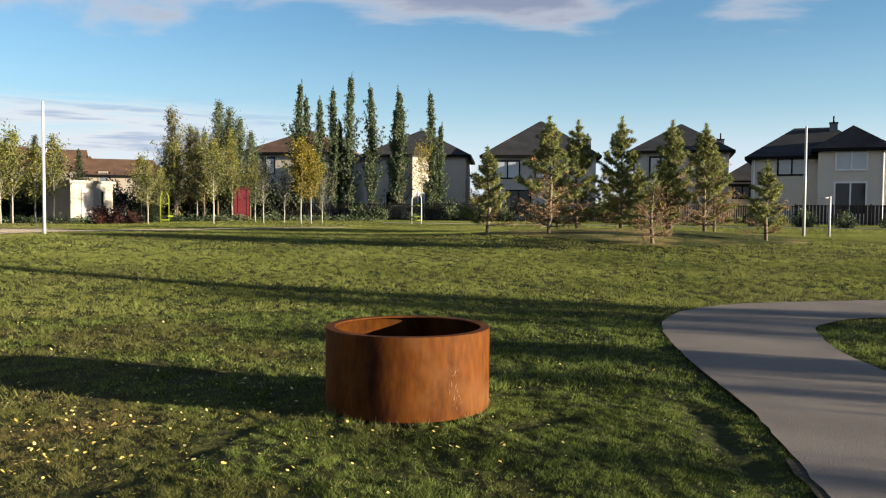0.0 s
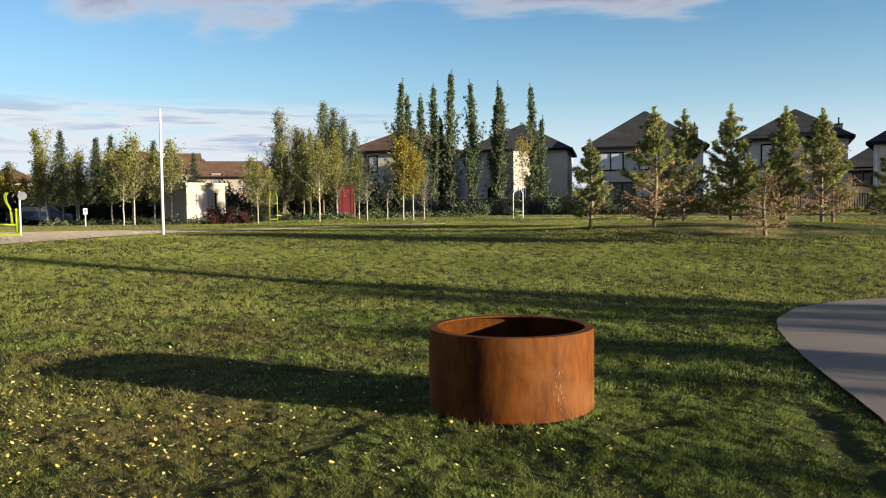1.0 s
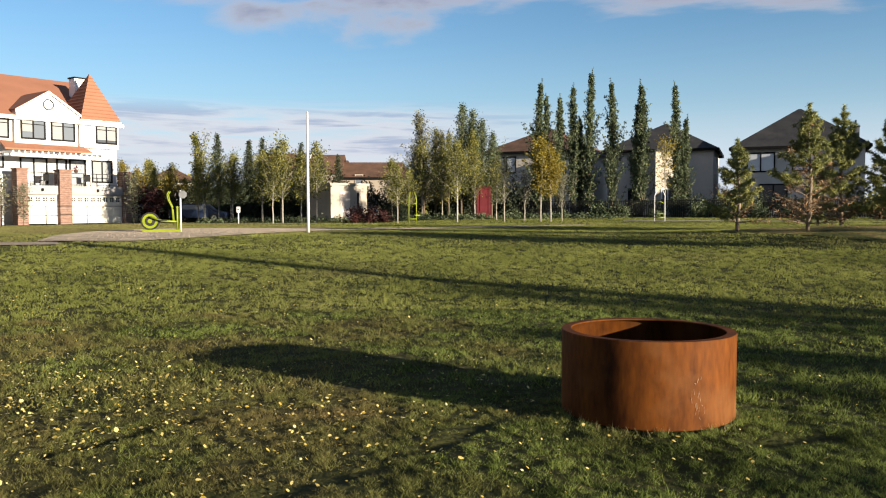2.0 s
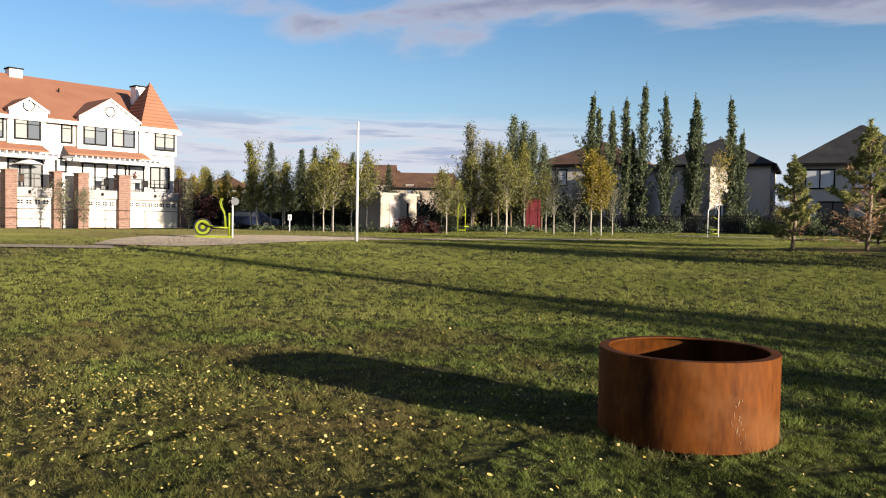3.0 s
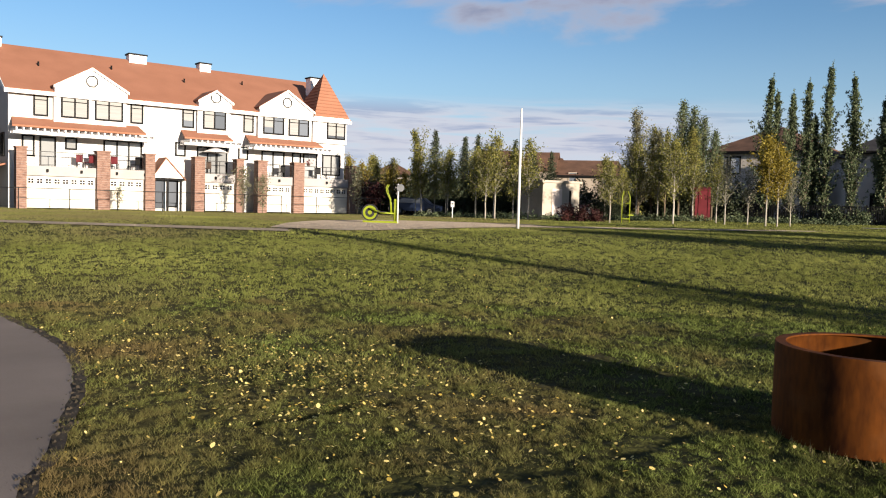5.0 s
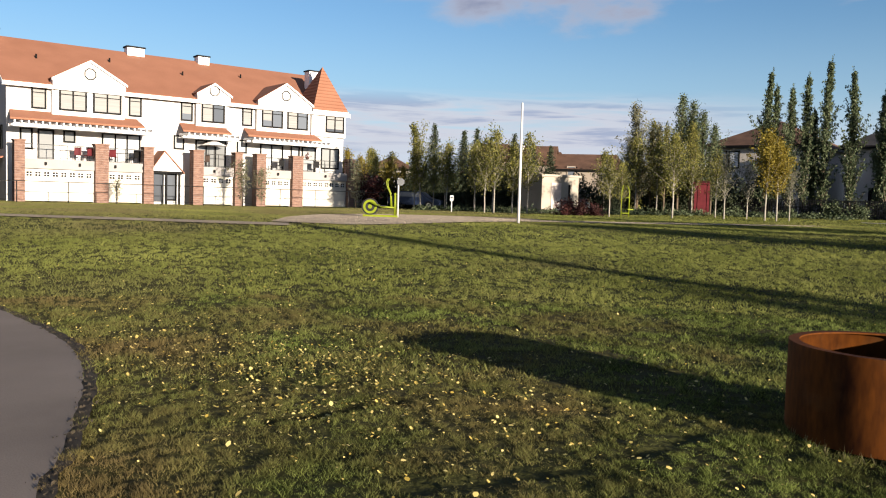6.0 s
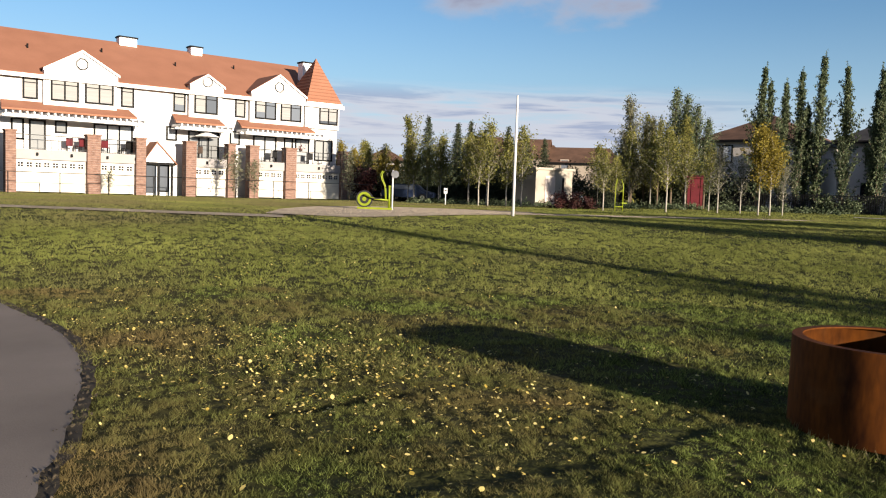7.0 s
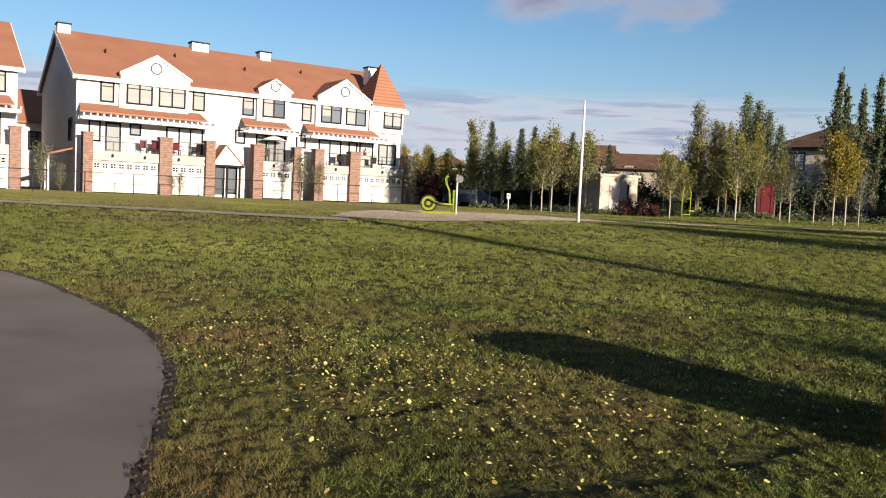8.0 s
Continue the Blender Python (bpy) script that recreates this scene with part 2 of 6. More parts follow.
# the bend inside the footpath
TRODDEN = ((0, 1.2, -4.0), (1, 17.0, 6.0), 0.22)
M = {
    "turf": material("turf", (0.0137, 0.0164, 0.0048), (0.0512, 0.056, 0.0137), 0.9, 0.95, 0.9, fine=14.0, bump_scale=9.0, blotch=((0.043, 0.039, 0.0130), 0.35, 0.50, 0.75), spec=0.1, worn=TRODDEN),
    "blade": material("blade", (0.028, 0.040, 0.0070), (0.225, 0.272, 0.068), 1.0, 0.7, 0, fine=11.0, trans=0.4, island=True, blotch=((0.180, 0.138, 0.056), 0.6, 0.57, 0.88), spec=0.1, worn=TRODDEN),
    "blade_far": material("blade_far", (0.094, 0.111, 0.025), (0.262, 0.278, 0.074), 0.3, 0.7, 0, fine=4.5, trans=0.4, spec=0.1, blotch=((0.155, 0.138, 0.060), 0.22, 0.52, 0.82), worn=((0, -12.0, -30.0), (1, 8.0, 14.0), 0.24)),
    "needle_litter": material("needle_litter", (0.11, 0.09, 0.034), (0.30, 0.225, 0.085), 1.2, 0.95, 0.8, fine=12.0, spec=0.1, bump_scale=9.0, blotch=((0.045, 0.052, 0.014), 0.55, 0.43, 0.56)),
    "straw": material("straw", (0.0615, 0.0683, 0.0205), (0.2459, 0.2118, 0.1161), 1.5, 0.7, 0, trans=0.3, island=True, spec=0.1),
    "pine_bark": material("pine_bark", (0.10, 0.078, 0.054), (0.22, 0.172, 0.125), 5.0, 0.9, 0.4, fine=40.0, stretch=(1, 1, 0.3)),
    "sign_grey": material("sign_grey", (0.10, 0.105, 0.11), (0.15, 0.155, 0.16), 4.0, 0.5, 0.05),
    "asphalt": material("asphalt", (0.150, 0.126, 0.105), (0.218, 0.184, 0.156), 0.7, 0.85, 0.35, fine=90.0, blotch=((0.118, 0.100, 0.085), 0.5, 0.55, 0.8), spec=0.15),
    "soil": material("soil", (0.0171, 0.0137, 0.0096), (0.0512, 0.041, 0.0273), 6.0, 0.95, 0.8, fine=50.0),
    "gravel": material("gravel", (0.23, 0.19, 0.145), (0.33, 0.28, 0.215), 1.2, 0.95, 0.8, fine=30.0, spec=0.1, bump_scale=14.0),
    "concrete": material("concrete", (0.26, 0.245, 0.21), (0.38, 0.36, 0.31), 0.8, 0.9, 0.2, fine=30.0),
    "rust": material("rust", (0.024, 0.0070, 0.0018), (0.124, 0.0380, 0.0048), 3.2, 0.72, 0.05, metal=0.0, fine=26.0, stretch=(1, 1, 0.28), blotch=((0.130, 0.055, 0.018), 2.2, 0.55, 0.80), spec=0.08),
    "scratch": material("scratch", (0.150, 0.075, 0.034), (0.225, 0.125, 0.062), 20.0, 0.6, 0.1),
    "leaf_gold": material("leaf_gold", (0.40, 0.29, 0.055), (0.70, 0.58, 0.22), 3.0, 0.6, 0, trans=0.15, island=True, spec=0.15),
    "stucco": material("stucco", (0.50, 0.49, 0.47), (0.58, 0.57, 0.55), 0.6, 0.9, 0.12, fine=25.0),
    "trim_white": material("trim_white", (0.68, 0.67, 0.65), (0.78, 0.77, 0.75), 1.5, 0.6, 0.05),
    "blind": material("blind", (0.19, 0.19, 0.185), (0.25, 0.25, 0.245), 2.0, 0.7, 0.1, stretch=(0.2, 0.2, 8)),
    "cream": material("cream", (0.45, 0.385, 0.345), (0.53, 0.46, 0.42), 1.0, 0.7, 0.1),
    "door_cream": material("door_cream", (0.56, 0.525, 0.44), (0.64, 0.605, 0.515), 1.2, 0.6, 0.06),
    "roof_orange": material("roof_orange", (0.215, 0.095, 0.056), (0.262, 0.119, 0.072), 0.5, 0.85, 0.15, fine=9.0),
    "roof_dark": material("roof_dark", (0.0151, 0.0151, 0.0177), (0.041, 0.0396, 0.041), 0.9, 0.9, 0.4, fine=8.0),
    "roof_brown": material("roof_brown", (0.0683, 0.0376, 0.0239), (0.1366, 0.0752, 0.0478), 0.9, 0.9, 0.4, fine=8.0),
    "brick": material("brick", (0.100, 0.055, 0.042), (0.235, 0.145, 0.108), 3.0, 0.9, 0.4, fine=16.0, stretch=(1, 1, 2.5)),
    "frame_dark": material("frame_dark", (0.003, 0.003, 0.003), (0.008, 0.008, 0.008), 4.0, 0.6, 0.05, spec=0.1),
    "black_metal": material("black_metal", (0.0082, 0.0082, 0.0089), (0.0205, 0.0205, 0.0205), 6.0, 0.45, 0.05, metal=0.4),
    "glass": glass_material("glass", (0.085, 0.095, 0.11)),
    # pale base tone paints in sky reflected by upper panes, besides curtains behind them
    "glass_sky_painted": glass_material("glass_sky_painted", (0.42, 0.45, 0.48)),
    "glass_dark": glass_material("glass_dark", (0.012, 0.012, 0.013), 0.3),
    "glass_pale": glass_material("glass_pale", (0.27, 0.28, 0.28)),
    "stucco_grey": material("stucco_grey", (0.43, 0.395, 0.35), (0.52, 0.48, 0.43), 0.7, 0.95, 0.15, fine=25.0),
    "stucco_brown": material("stucco_brown", (0.54, 0.475, 0.39), (0.64, 0.565, 0.475), 0.7, 0.95, 0.15, fine=25.0),
    "siding": material("siding", (0.25, 0.235, 0.225), (0.31, 0.29, 0.28), 1.0, 0.8, 0.1, fine=20.0),
    "stucco_tan": material("stucco_tan", (0.2254, 0.1912, 0.1502), (0.2937, 0.2526, 0.2049), 0.7, 0.95, 0.15, fine=25.0),
    "stucco_pale": material("stucco_pale", (0.27, 0.24, 0.195), (0.34, 0.305, 0.255), 0.7, 0.95, 0.15, fine=25.0),
    "white_paint": material("white_paint", (0.44, 0.44, 0.43), (0.54, 0.54, 0.53), 3.0, 0.45, 0.05),
    "lime": material("lime", (0.1366, 0.1708, 0.0055), (0.1912, 0.2322, 0.0103), 4.0, 0.5, 0.05),
    "red_paint": material("red_paint", (0.0683, 0.0069, 0.0096), (0.1161, 0.0137, 0.0191), 3.0, 0.6, 0.1),
    "rubber": material("rubber", (0.0103, 0.0103, 0.0103), (0.0273, 0.0273, 0.0273), 5.0, 0.8, 0.1),
    "bark": material("bark", (0.0683, 0.0512, 0.0342), (0.1502, 0.1161, 0.082), 5.0, 0.9, 0.6, fine=40.0, stretch=(1, 1, 0.3)),
    "bark_pale": material("bark_pale", (0.19, 0.175, 0.14), (0.33, 0.305, 0.265), 4.0, 0.85, 0.3, fine=25.0, stretch=(1, 1, 2.5), blotch=((0.05, 0.045, 0.04), 5.0, 0.62, 0.7)),
    "poplar_leaf": material("poplar_leaf", (0.030, 0.046, 0.022), (0.130, 0.158, 0.082), 0.5, 0.5, 0, trans=0.3, island=True, spec=0.15),
    "birch_leaf": material("birch_leaf", (0.056, 0.066, 0.016), (0.265, 0.250, 0.066), 0.5, 0.6, 0, trans=0.4, island=True, spec=0.15),
    "gold_leaf": material("gold_leaf", (0.13, 0.10, 0.012), (0.30, 0.245, 0.045), 0.5, 0.6, 0, trans=0.4, island=True, spec=0.15),
    "grey_leaf": material("grey_leaf", (0.0942, 0.1018, 0.0587), (0.1885, 0.181, 0.11), 0.5, 0.6, 0, trans=0.3, island=True),
    "spruce_needle": material("spruce_needle", (0.0151, 0.0239, 0.011), (0.041, 0.0512, 0.0239), 0.6, 0.7, 0, island=True),
    "pine_needle": material("pine_needle", (0.078, 0.096, 0.032), (0.330, 0.325, 0.105), 0.5, 0.6, 0, trans=0.2, island=True, spec=0.15),
    "dead_needle": material("dead_needle", (0.16, 0.090, 0.042), (0.34, 0.205, 0.098), 0.8, 0.7, 0, trans=0.15, island=True),
    "red_leaf": material("red_leaf", (0.022, 0.007, 0.007), (0.062, 0.02, 0.016), 0.8, 0.6, 0, trans=0.2, island=True),
    "car_blue": material("car_blue", (0.0103, 0.0171, 0.041), (0.0205, 0.0307, 0.0615), 2.0, 0.3, 0.0),
    "car_white": material("car_white", (0.4098, 0.4098, 0.4098), (0.5122, 0.5122, 0.5122), 2.0, 0.3, 0.0),
    "car_dark": material("car_dark", (0.0137, 0.0137, 0.0151), (0.0307, 0.0307, 0.0342), 2.0, 0.3, 0.0),
    "wood_dark": material("wood_dark", (0.0307, 0.0205, 0.0171), (0.0683, 0.0478, 0.0342), 3.0, 0.85, 0.3, fine=20.0),
}


# ---- shared builders ----
def smooth01(v):
    v = np.clip(v, 0.0, 1.0)
    return v * v * (3 - 2 * v)


def base_z(x, y):
    """Height of the lawn: level near the ring, rising slowly to the houses, with the pines' low mound."""
    x, y = np.asarray(x, float), np.asarray(y, float)
    r, a = np.hypot(x, y), np.degrees(np.arctan2(x, y))
    z = 0.72 * smooth01((r - 9) / 24)
    z = z + 0.30 * smooth01((r - 35) / 28) * smooth01((a + 30) / 20)
    z = z - 0.16 * smooth01((r - 38) / 25) * smooth01((-a - 30) / 15)
    z = z + 0.37 * np.exp(-((x - 6.5) / 6.0) ** 2 - ((y - 30.2) / 5.0) ** 2)
    return z


# shallow hollows trodden and torn in the turf: two ends, half width, depth
HOLLOWS = [((-4.14, 4.49), (-3.72, 5.45), 0.075, 0.06), ((-3.72, 5.45), (-3.5, 6.1), 0.06, 0.035), ((-1.69, 5.24), (-1.46, 6.1), 0.11, 0.026), ((-2.5, 4.0), (-1.85, 4.75), 0.11, 0.02),
           ((2.12, 6.8), (2.0, 5.2), 0.14, 0.028), ((0.5, 6.15), (0.98, 6.4), 0.11, 0.02)]


def hollow(x, y):
    """0 on the sound turf, 1 in the middle of a hollow; and the depth there."""
    deep, most = np.zeros(np.shape(x)), np.zeros(np.shape(x))
    for (ax, ay), (bx, by), w, d in HOLLOWS:
        lx, ly = bx - ax, by - ay
        u = np.clip(((x - ax) * lx + (y - ay) * ly) / (lx * lx + ly * ly), 0, 1)
        off = np.hypot(x - ax - lx * u, y - ay - ly * u) + 0.03 * np.sin(9 * x + 5 * y) * np.sin(11 * y - 4 * x)
        k = np.exp(-(off / w) ** 2)
        deep, most = np.maximum(deep, d * k), np.maximum(most, k)
    return deep, most


def value_noise(x, y, cell, seed):
    """Smooth noise from 0 to 1 with one value for each square cell."""
    x, y = np.asarray(x, float) / cell, np.asarray(y, float) / cell
    i, j = np.floor(x), np.floor(y)
    u, v = smooth01(x - i), smooth01(y - j)

    def h(a, b):
        q = np.sin(a * 127.1 + b * 311.7 + seed * 74.7) * 43758.5453
        return q - np.floor(q)

    return (h(i, j) * (1 - u) + h(i + 1, j) * u) * (1 - v) + (h(i, j + 1) * (1 - u) + h(i + 1, j + 1) * u) * v


def ground_z(x, y):
    """The lawn with its shallow hollows and lumps, all below the level of the path."""
    x, y = np.asarray(x, float), np.asarray(y, float)
    near = np.exp(-((np.hypot(x, y) / 22) ** 2))
    lump = 0.016 * np.sin(1.7 * x + 0.9 * y) * np.sin(1.3 * y - 0.6 * x + 1.1) + 0.009 * np.sin(8.3 * x - 3.2 * y + 1.3 * np.sin(2.1 * y)) * np.sin(7.1 * y + 2.7 * x + 1.1 * np.sin(2.6 * x)) + 0.005 * np.sin(15.1 * x + 6.3 * y) * np.sin(13.7 * y - 7.9 * x)
    lump = lump + 0.020 * (value_noise(x, y, 0.42, 1) - 0.5) + 0.016 * (value_noise(x, y, 0.2, 2) - 0.5)
    return base_z(x, y) + near * (lump - 0.03) - hollow(x, y)[0]


def gz(x, y):
    return float(base_z(x, y))


def mesh_of(name, bm, mat):
    me = bpy.data.meshes.new(name)
    bm.to_mesh(me)
    bm.free()
    for one in mat if isinstance(mat, (list, tuple)) else (mat,):
        me.materials.append(one)
    return me


def mesh_np(name, verts, faces_n, mat, flat=True):
    """A mesh of equal faces: verts (n, 3), with faces that take faces_n verts each in order."""
    me = bpy.data.meshes.new(name)
    nv = len(verts)
    nf = nv // faces_n
    me.vertices.add(nv)
    me.vertices.foreach_set("co", np.ascontiguousarray(verts, dtype=np.float32).ravel())
    me.loops.add(nv)
    me.loops.foreach_set("vertex_index", np.arange(nv, dtype=np.int32))
    me.polygons.add(nf)
    me.polygons.foreach_set("loop_start", np.arange(0, nv, faces_n, dtype=np.int32))
    me.materials.append(mat)
    me.update(calc_edges=True)
    return me


def part(name, bm, mat, parent, label=""):
    ob = new(name, mesh_of(name, bm, mat) if isinstance(bm, bmesh.types.BMesh) else bm)
    ob.parent = parent
    return tagged(ob, label)


def thing(name, m, label, category, group="", kind=""):
    ob = new(name)
    ob.matrix_basis = m
    return tagged(ob, label, category, group, kind)


def add_box(bm, x0, y0, z0, x1, y1, z1, bevel=0.0):
    made = bmesh.ops.create_cube(bm, size=1.0, matrix=Matrix.Translation(((x0 + x1) / 2, (y0 + y1) / 2, (z0 + z1) / 2)) @ Matrix.Diagonal((abs(x1 - x0), abs(y1 - y0), abs(z1 - z0), 1)))
    if bevel:
        edges = {e for v in made["verts"] for e in v.link_edges}
        bmesh.ops.bevel(bm, geom=list(edges), offset=bevel, segments=2, affect="EDGES")
    return bm


def box(x0, y0, z0, x1, y1, z1, bevel=0.0):
    return add_box(bmesh.new(), x0, y0, z0, x1, y1, z1, bevel)


def add_tube(bm, points, radii, sides=6, cap=True):
    """A tapered tube along points."""
    rings = []
    pts = [Vector(p) for p in points]
    for i, p in enumerate(pts):
        d = (pts[min(i + 1, len(pts) - 1)] - pts[max(i - 1, 0)]).normalized()
        a = d.orthogonal().normalized() if i == 0 else (a - d * a.dot(d)).normalized()
        b = d.cross(a)
        rings.append([bm.verts.new(p + (a * math.cos(k * math.tau / sides) + b * math.sin(k * math.tau / sides)) * radii[i]) for k in range(sides)])
    for r, s in zip(rings, rings[1:]):
        for k in range(sides):
            f = bm.faces.new((r[k], r[(k + 1) % sides], s[(k + 1) % sides], s[k]))
            f.smooth = True
    if cap:
        bm.faces.new(rings[0][::-1])
        bm.faces.new(rings[-1])
    return bm


def tube(points, radii, sides=8):
    if isinstance(radii, (int, float)):
        radii = [radii] * len(points)
    return add_tube(bmesh.new(), points, radii, sides)


def add_prism(bm, outline, y0, y1):
    """Solid from an outline in x, z, drawn out from y0 to y1."""
    a = [bm.verts.new((x, y0, z)) for x, z in outline]
    b = [bm.verts.new((x, y1, z)) for x, z in outline]
    bm.faces.new(a)
    bm.faces.new(b[::-1])
    n = len(outline)
    for i in range(n):
        bm.faces.new((a[i], b[i], b[(i + 1) % n], a[(i + 1) % n]))
    bmesh.ops.recalc_face_normals(bm, faces=bm.faces[:])
    return bm


def prism(outline, y0, y1):
    return add_prism(bmesh.new(), outline, y0, y1)


def slab(quad, thick):
    """A sloping plate: four corners of its top, and its thickness downwards."""
    bm = bmesh.new()
    t = [bm.verts.new(p) for p in quad]
    b = [bm.verts.new((p[0], p[1], p[2] - thick)) for p in quad]
    bm.faces.new(t)
    bm.faces.new(b[::-1])
    n = len(quad)
    for i in range(n):
        bm.faces.new((t[i], b[i], b[(i + 1) % n], t[(i + 1) % n]))
    bmesh.ops.recalc_face_normals(bm, faces=bm.faces[:])
    return bm


# ---- large structure: lawn, path, gravel ----
def ground_mesh():
    radii = np.concatenate([[0.0], np.arange(0.5, 9, 0.07), np.arange(9, 14, 0.11), np.arange(14, 26, 0.28), 26 * 1.035 ** np.arange(1, 60), [260, 350, 500, 800, 1400, 3000]])
    n = 640
    ang = np.linspace(0, math.tau, n, endpoint=False)
    rr, aa = np.meshgrid(radii[1:], ang, indexing="ij")
    x, y = rr * np.sin(aa), rr * np.cos(aa)
    z = ground_z(x, y)
    verts = np.concatenate([[[0, 0, gz(0, 0)]], np.stack([x, y, z], -1).reshape(-1, 3)])
    idx = np.arange(n)
    nxt = (idx + 1) % n
    faces = [(0, 1 + b, 1 + a) for a, b in zip(idx, nxt)]
    for i in range(len(radii) - 2):
        o, p = 1 + i * n, 1 + (i + 1) * n
        faces += np.stack([o + idx, o + nxt, p + nxt, p + idx], -1).tolist()
    me = bpy.data.meshes.new("ground")
    me.from_pydata(verts.tolist(), [], faces)
    me.polygons.foreach_set("use_smooth", [True] * len(me.polygons))
    me.materials.append(M["turf"])
    return me


ground = tagged(new("ground", ground_mesh()), "short green lawn with worn brownish patches and hollows", "lawn", kind="structure")


def resample(points, n):
    p = np.array(points, float)
    # Catmull-Rom through the points, then even steps
    q = np.vstack([2 * p[0] - p[1], p, 2 * p[-1] - p[-2]])
    out = []
    for i in range(len(p) - 1):
        a, b, c, d = q[i:i + 4]
        for t in np.linspace(0, 1, 20, endpoint=False):
            out.append(0.5 * (2 * b + (c - a) * t + (2 * a - 5 * b + 4 * c - d) * t * t + (3 * b - a - 3 * c + d) * t ** 3))
    out = np.array(out + [p[-1]])
    s = np.concatenate([[0], np.cumsum(np.hypot(*np.diff(out, axis=0).T))])
    t = np.linspace(0, s[-1], n)
    return np.stack([np.interp(t, s, out[:, 0]), np.interp(t, s, out[:, 1])], -1)


INNER = [(-30, 3.0), (-22, 4.4), (-16, 6.0), (-13.04, 6.43), (-11.74, 6.34), (-10.2, 6.03), (-8.7, 5.63), (-7.55, 5.2), (-6.5, 4.62), (-5.6, 3.98), (-4.99, 3.5), (-4.47, 3.06), (-4.0, 2.6),
         (-2.6, 1.5), (-1.0, 0.95), (0.6, 1.1), (1.6, 1.9), (2.05, 3.3), (2.21, 4.66), (2.31, 5.2), (2.42, 5.9), (2.54, 6.64), (2.61, 7.46), (2.68, 8.51), (2.82, 9.86), (3.07, 11.45), (3.6, 12.7), (4.14, 13.26), (4.78, 13.7), (5.61, 13.97), (6.9, 14.1), (8.0, 14.1), (14, 13.6), (30, 11)]
OUTER = [(-30, 0.7), (-22, 1.8), (-16, 3.2), (-13, 3.6), (-11, 3.6), (-9.7, 3.4), (-8.6, 2.95), (-7.7, 2.4), (-7.0, 1.9), (-6.2, 1.2), (-5.4, 0.5), (-4.8, 0.0), (-4.2, -0.5), (-3.4, -1.0),
         (-2.2, -1.6), (-0.6, -1.9), (1.4, -1.6), (3.0, -0.6), (4.0, 1.0), (4.45, 3.0), (4.6, 4.6), (4.62, 6.0), (4.6, 7.6), (4.6, 8.57), (4.63, 9.19), (4.81, 10.15), (5.1, 11.1), (5.42, 11.65), (6.04, 12.09), (6.7, 12.25), (8.2, 12.2), (14, 11.5), (30, 9)]
NPATH = 420
wob = np.array([[noise.noise((0.9 * i, 7.7 * k, 3.1)) * 0.05 + noise.noise((0.31 * i, k, 9.0)) * 0.035 for i in range(NPATH)] for k in (1, 2)])
inner, outer = resample(INNER, NPATH), resample(OUTER, NPATH)
across = (inner - outer) / np.linalg.norm(inner - outer, axis=1)[:, None]
inner, outer = inner + across * wob[0][:, None], outer + across * wob[1][:, None]


def ribbon(name, left, right, cols, lift, mat, smooth=True):
    verts, faces = [], []
    n = len(left)
    for i in range(n):
        for k in range(cols + 1):
            p = left[i] + (right[i] - left[i]) * k / cols
            verts.append((p[0], p[1], gz(*p) + lift))
    for i in range(n - 1):
        for k in range(cols):
            a = i * (cols + 1) + k
            faces.append((a, a + 1, a + cols + 2, a + cols + 1))
    me = bpy.data.meshes.new(name)
    me.from_pydata(verts, [], faces)
    me.polygons.foreach_set("use_smooth", [smooth] * len(faces))
    me.materials.append(mat)
    return me


pavement = tagged(new("pavement", ribbon("pavement", inner, outer, 8, 0.009, M["asphalt"])), "grey-brown asphalt footpath with ragged crumbling edges", "path", kind="structure")
LEFT = slice(int(NPATH * 0.12), int(NPATH * 0.52))
soil = tagged(new("soil_edge", ribbon("soil_edge", (inner + across * (0.11 + 0.06 * np.abs(wob[1][:, None]) * 20))[LEFT], (inner - across * 0.05)[LEFT], 2, 0.004, M["soil"])), "dark crumbly soil strip beside the footpath", "soil", kind="structure")


def patch(name, outline, lift, mat, label, category):
    """A flat area with an uneven edge that follows the lawn."""
    c = np.mean(outline, axis=0)
    edge = resample(list(outline) + [outline[0]], 90)[:-1]
    verts, faces = [(*c, gz(*c) + lift)], []
    n, rings = len(edge), 8
    for k in range(1, rings + 1):
        for i, p in enumerate(edge):
            q = c + (p - c) * (k / rings + (noise.noise((i * 0.45, 3.3, lift)) * 0.03 if k == rings else 0))
            verts.append((q[0], q[1], gz(*q) + lift))
    for i in range(n):
        j = (i + 1) % n
        faces.append((0, 1 + i, 1 + j))
        for k in range(rings - 1):
            o, p = 1 + k * n, 1 + (k + 1) * n
            faces.append((o + i, p + i, p + j, o + j))
    me = bpy.data.meshes.new(name)
    me.from_pydata(verts, [], faces)
    bm = bmesh.new()
    bm.from_mesh(me)
    bmesh.ops.recalc_face_normals(bm, faces=bm.faces[:])
    bm.to_mesh(me)
    bm.free()
    me.materials.append(mat)
    return tagged(new(name, me), label, category, kind="structure")


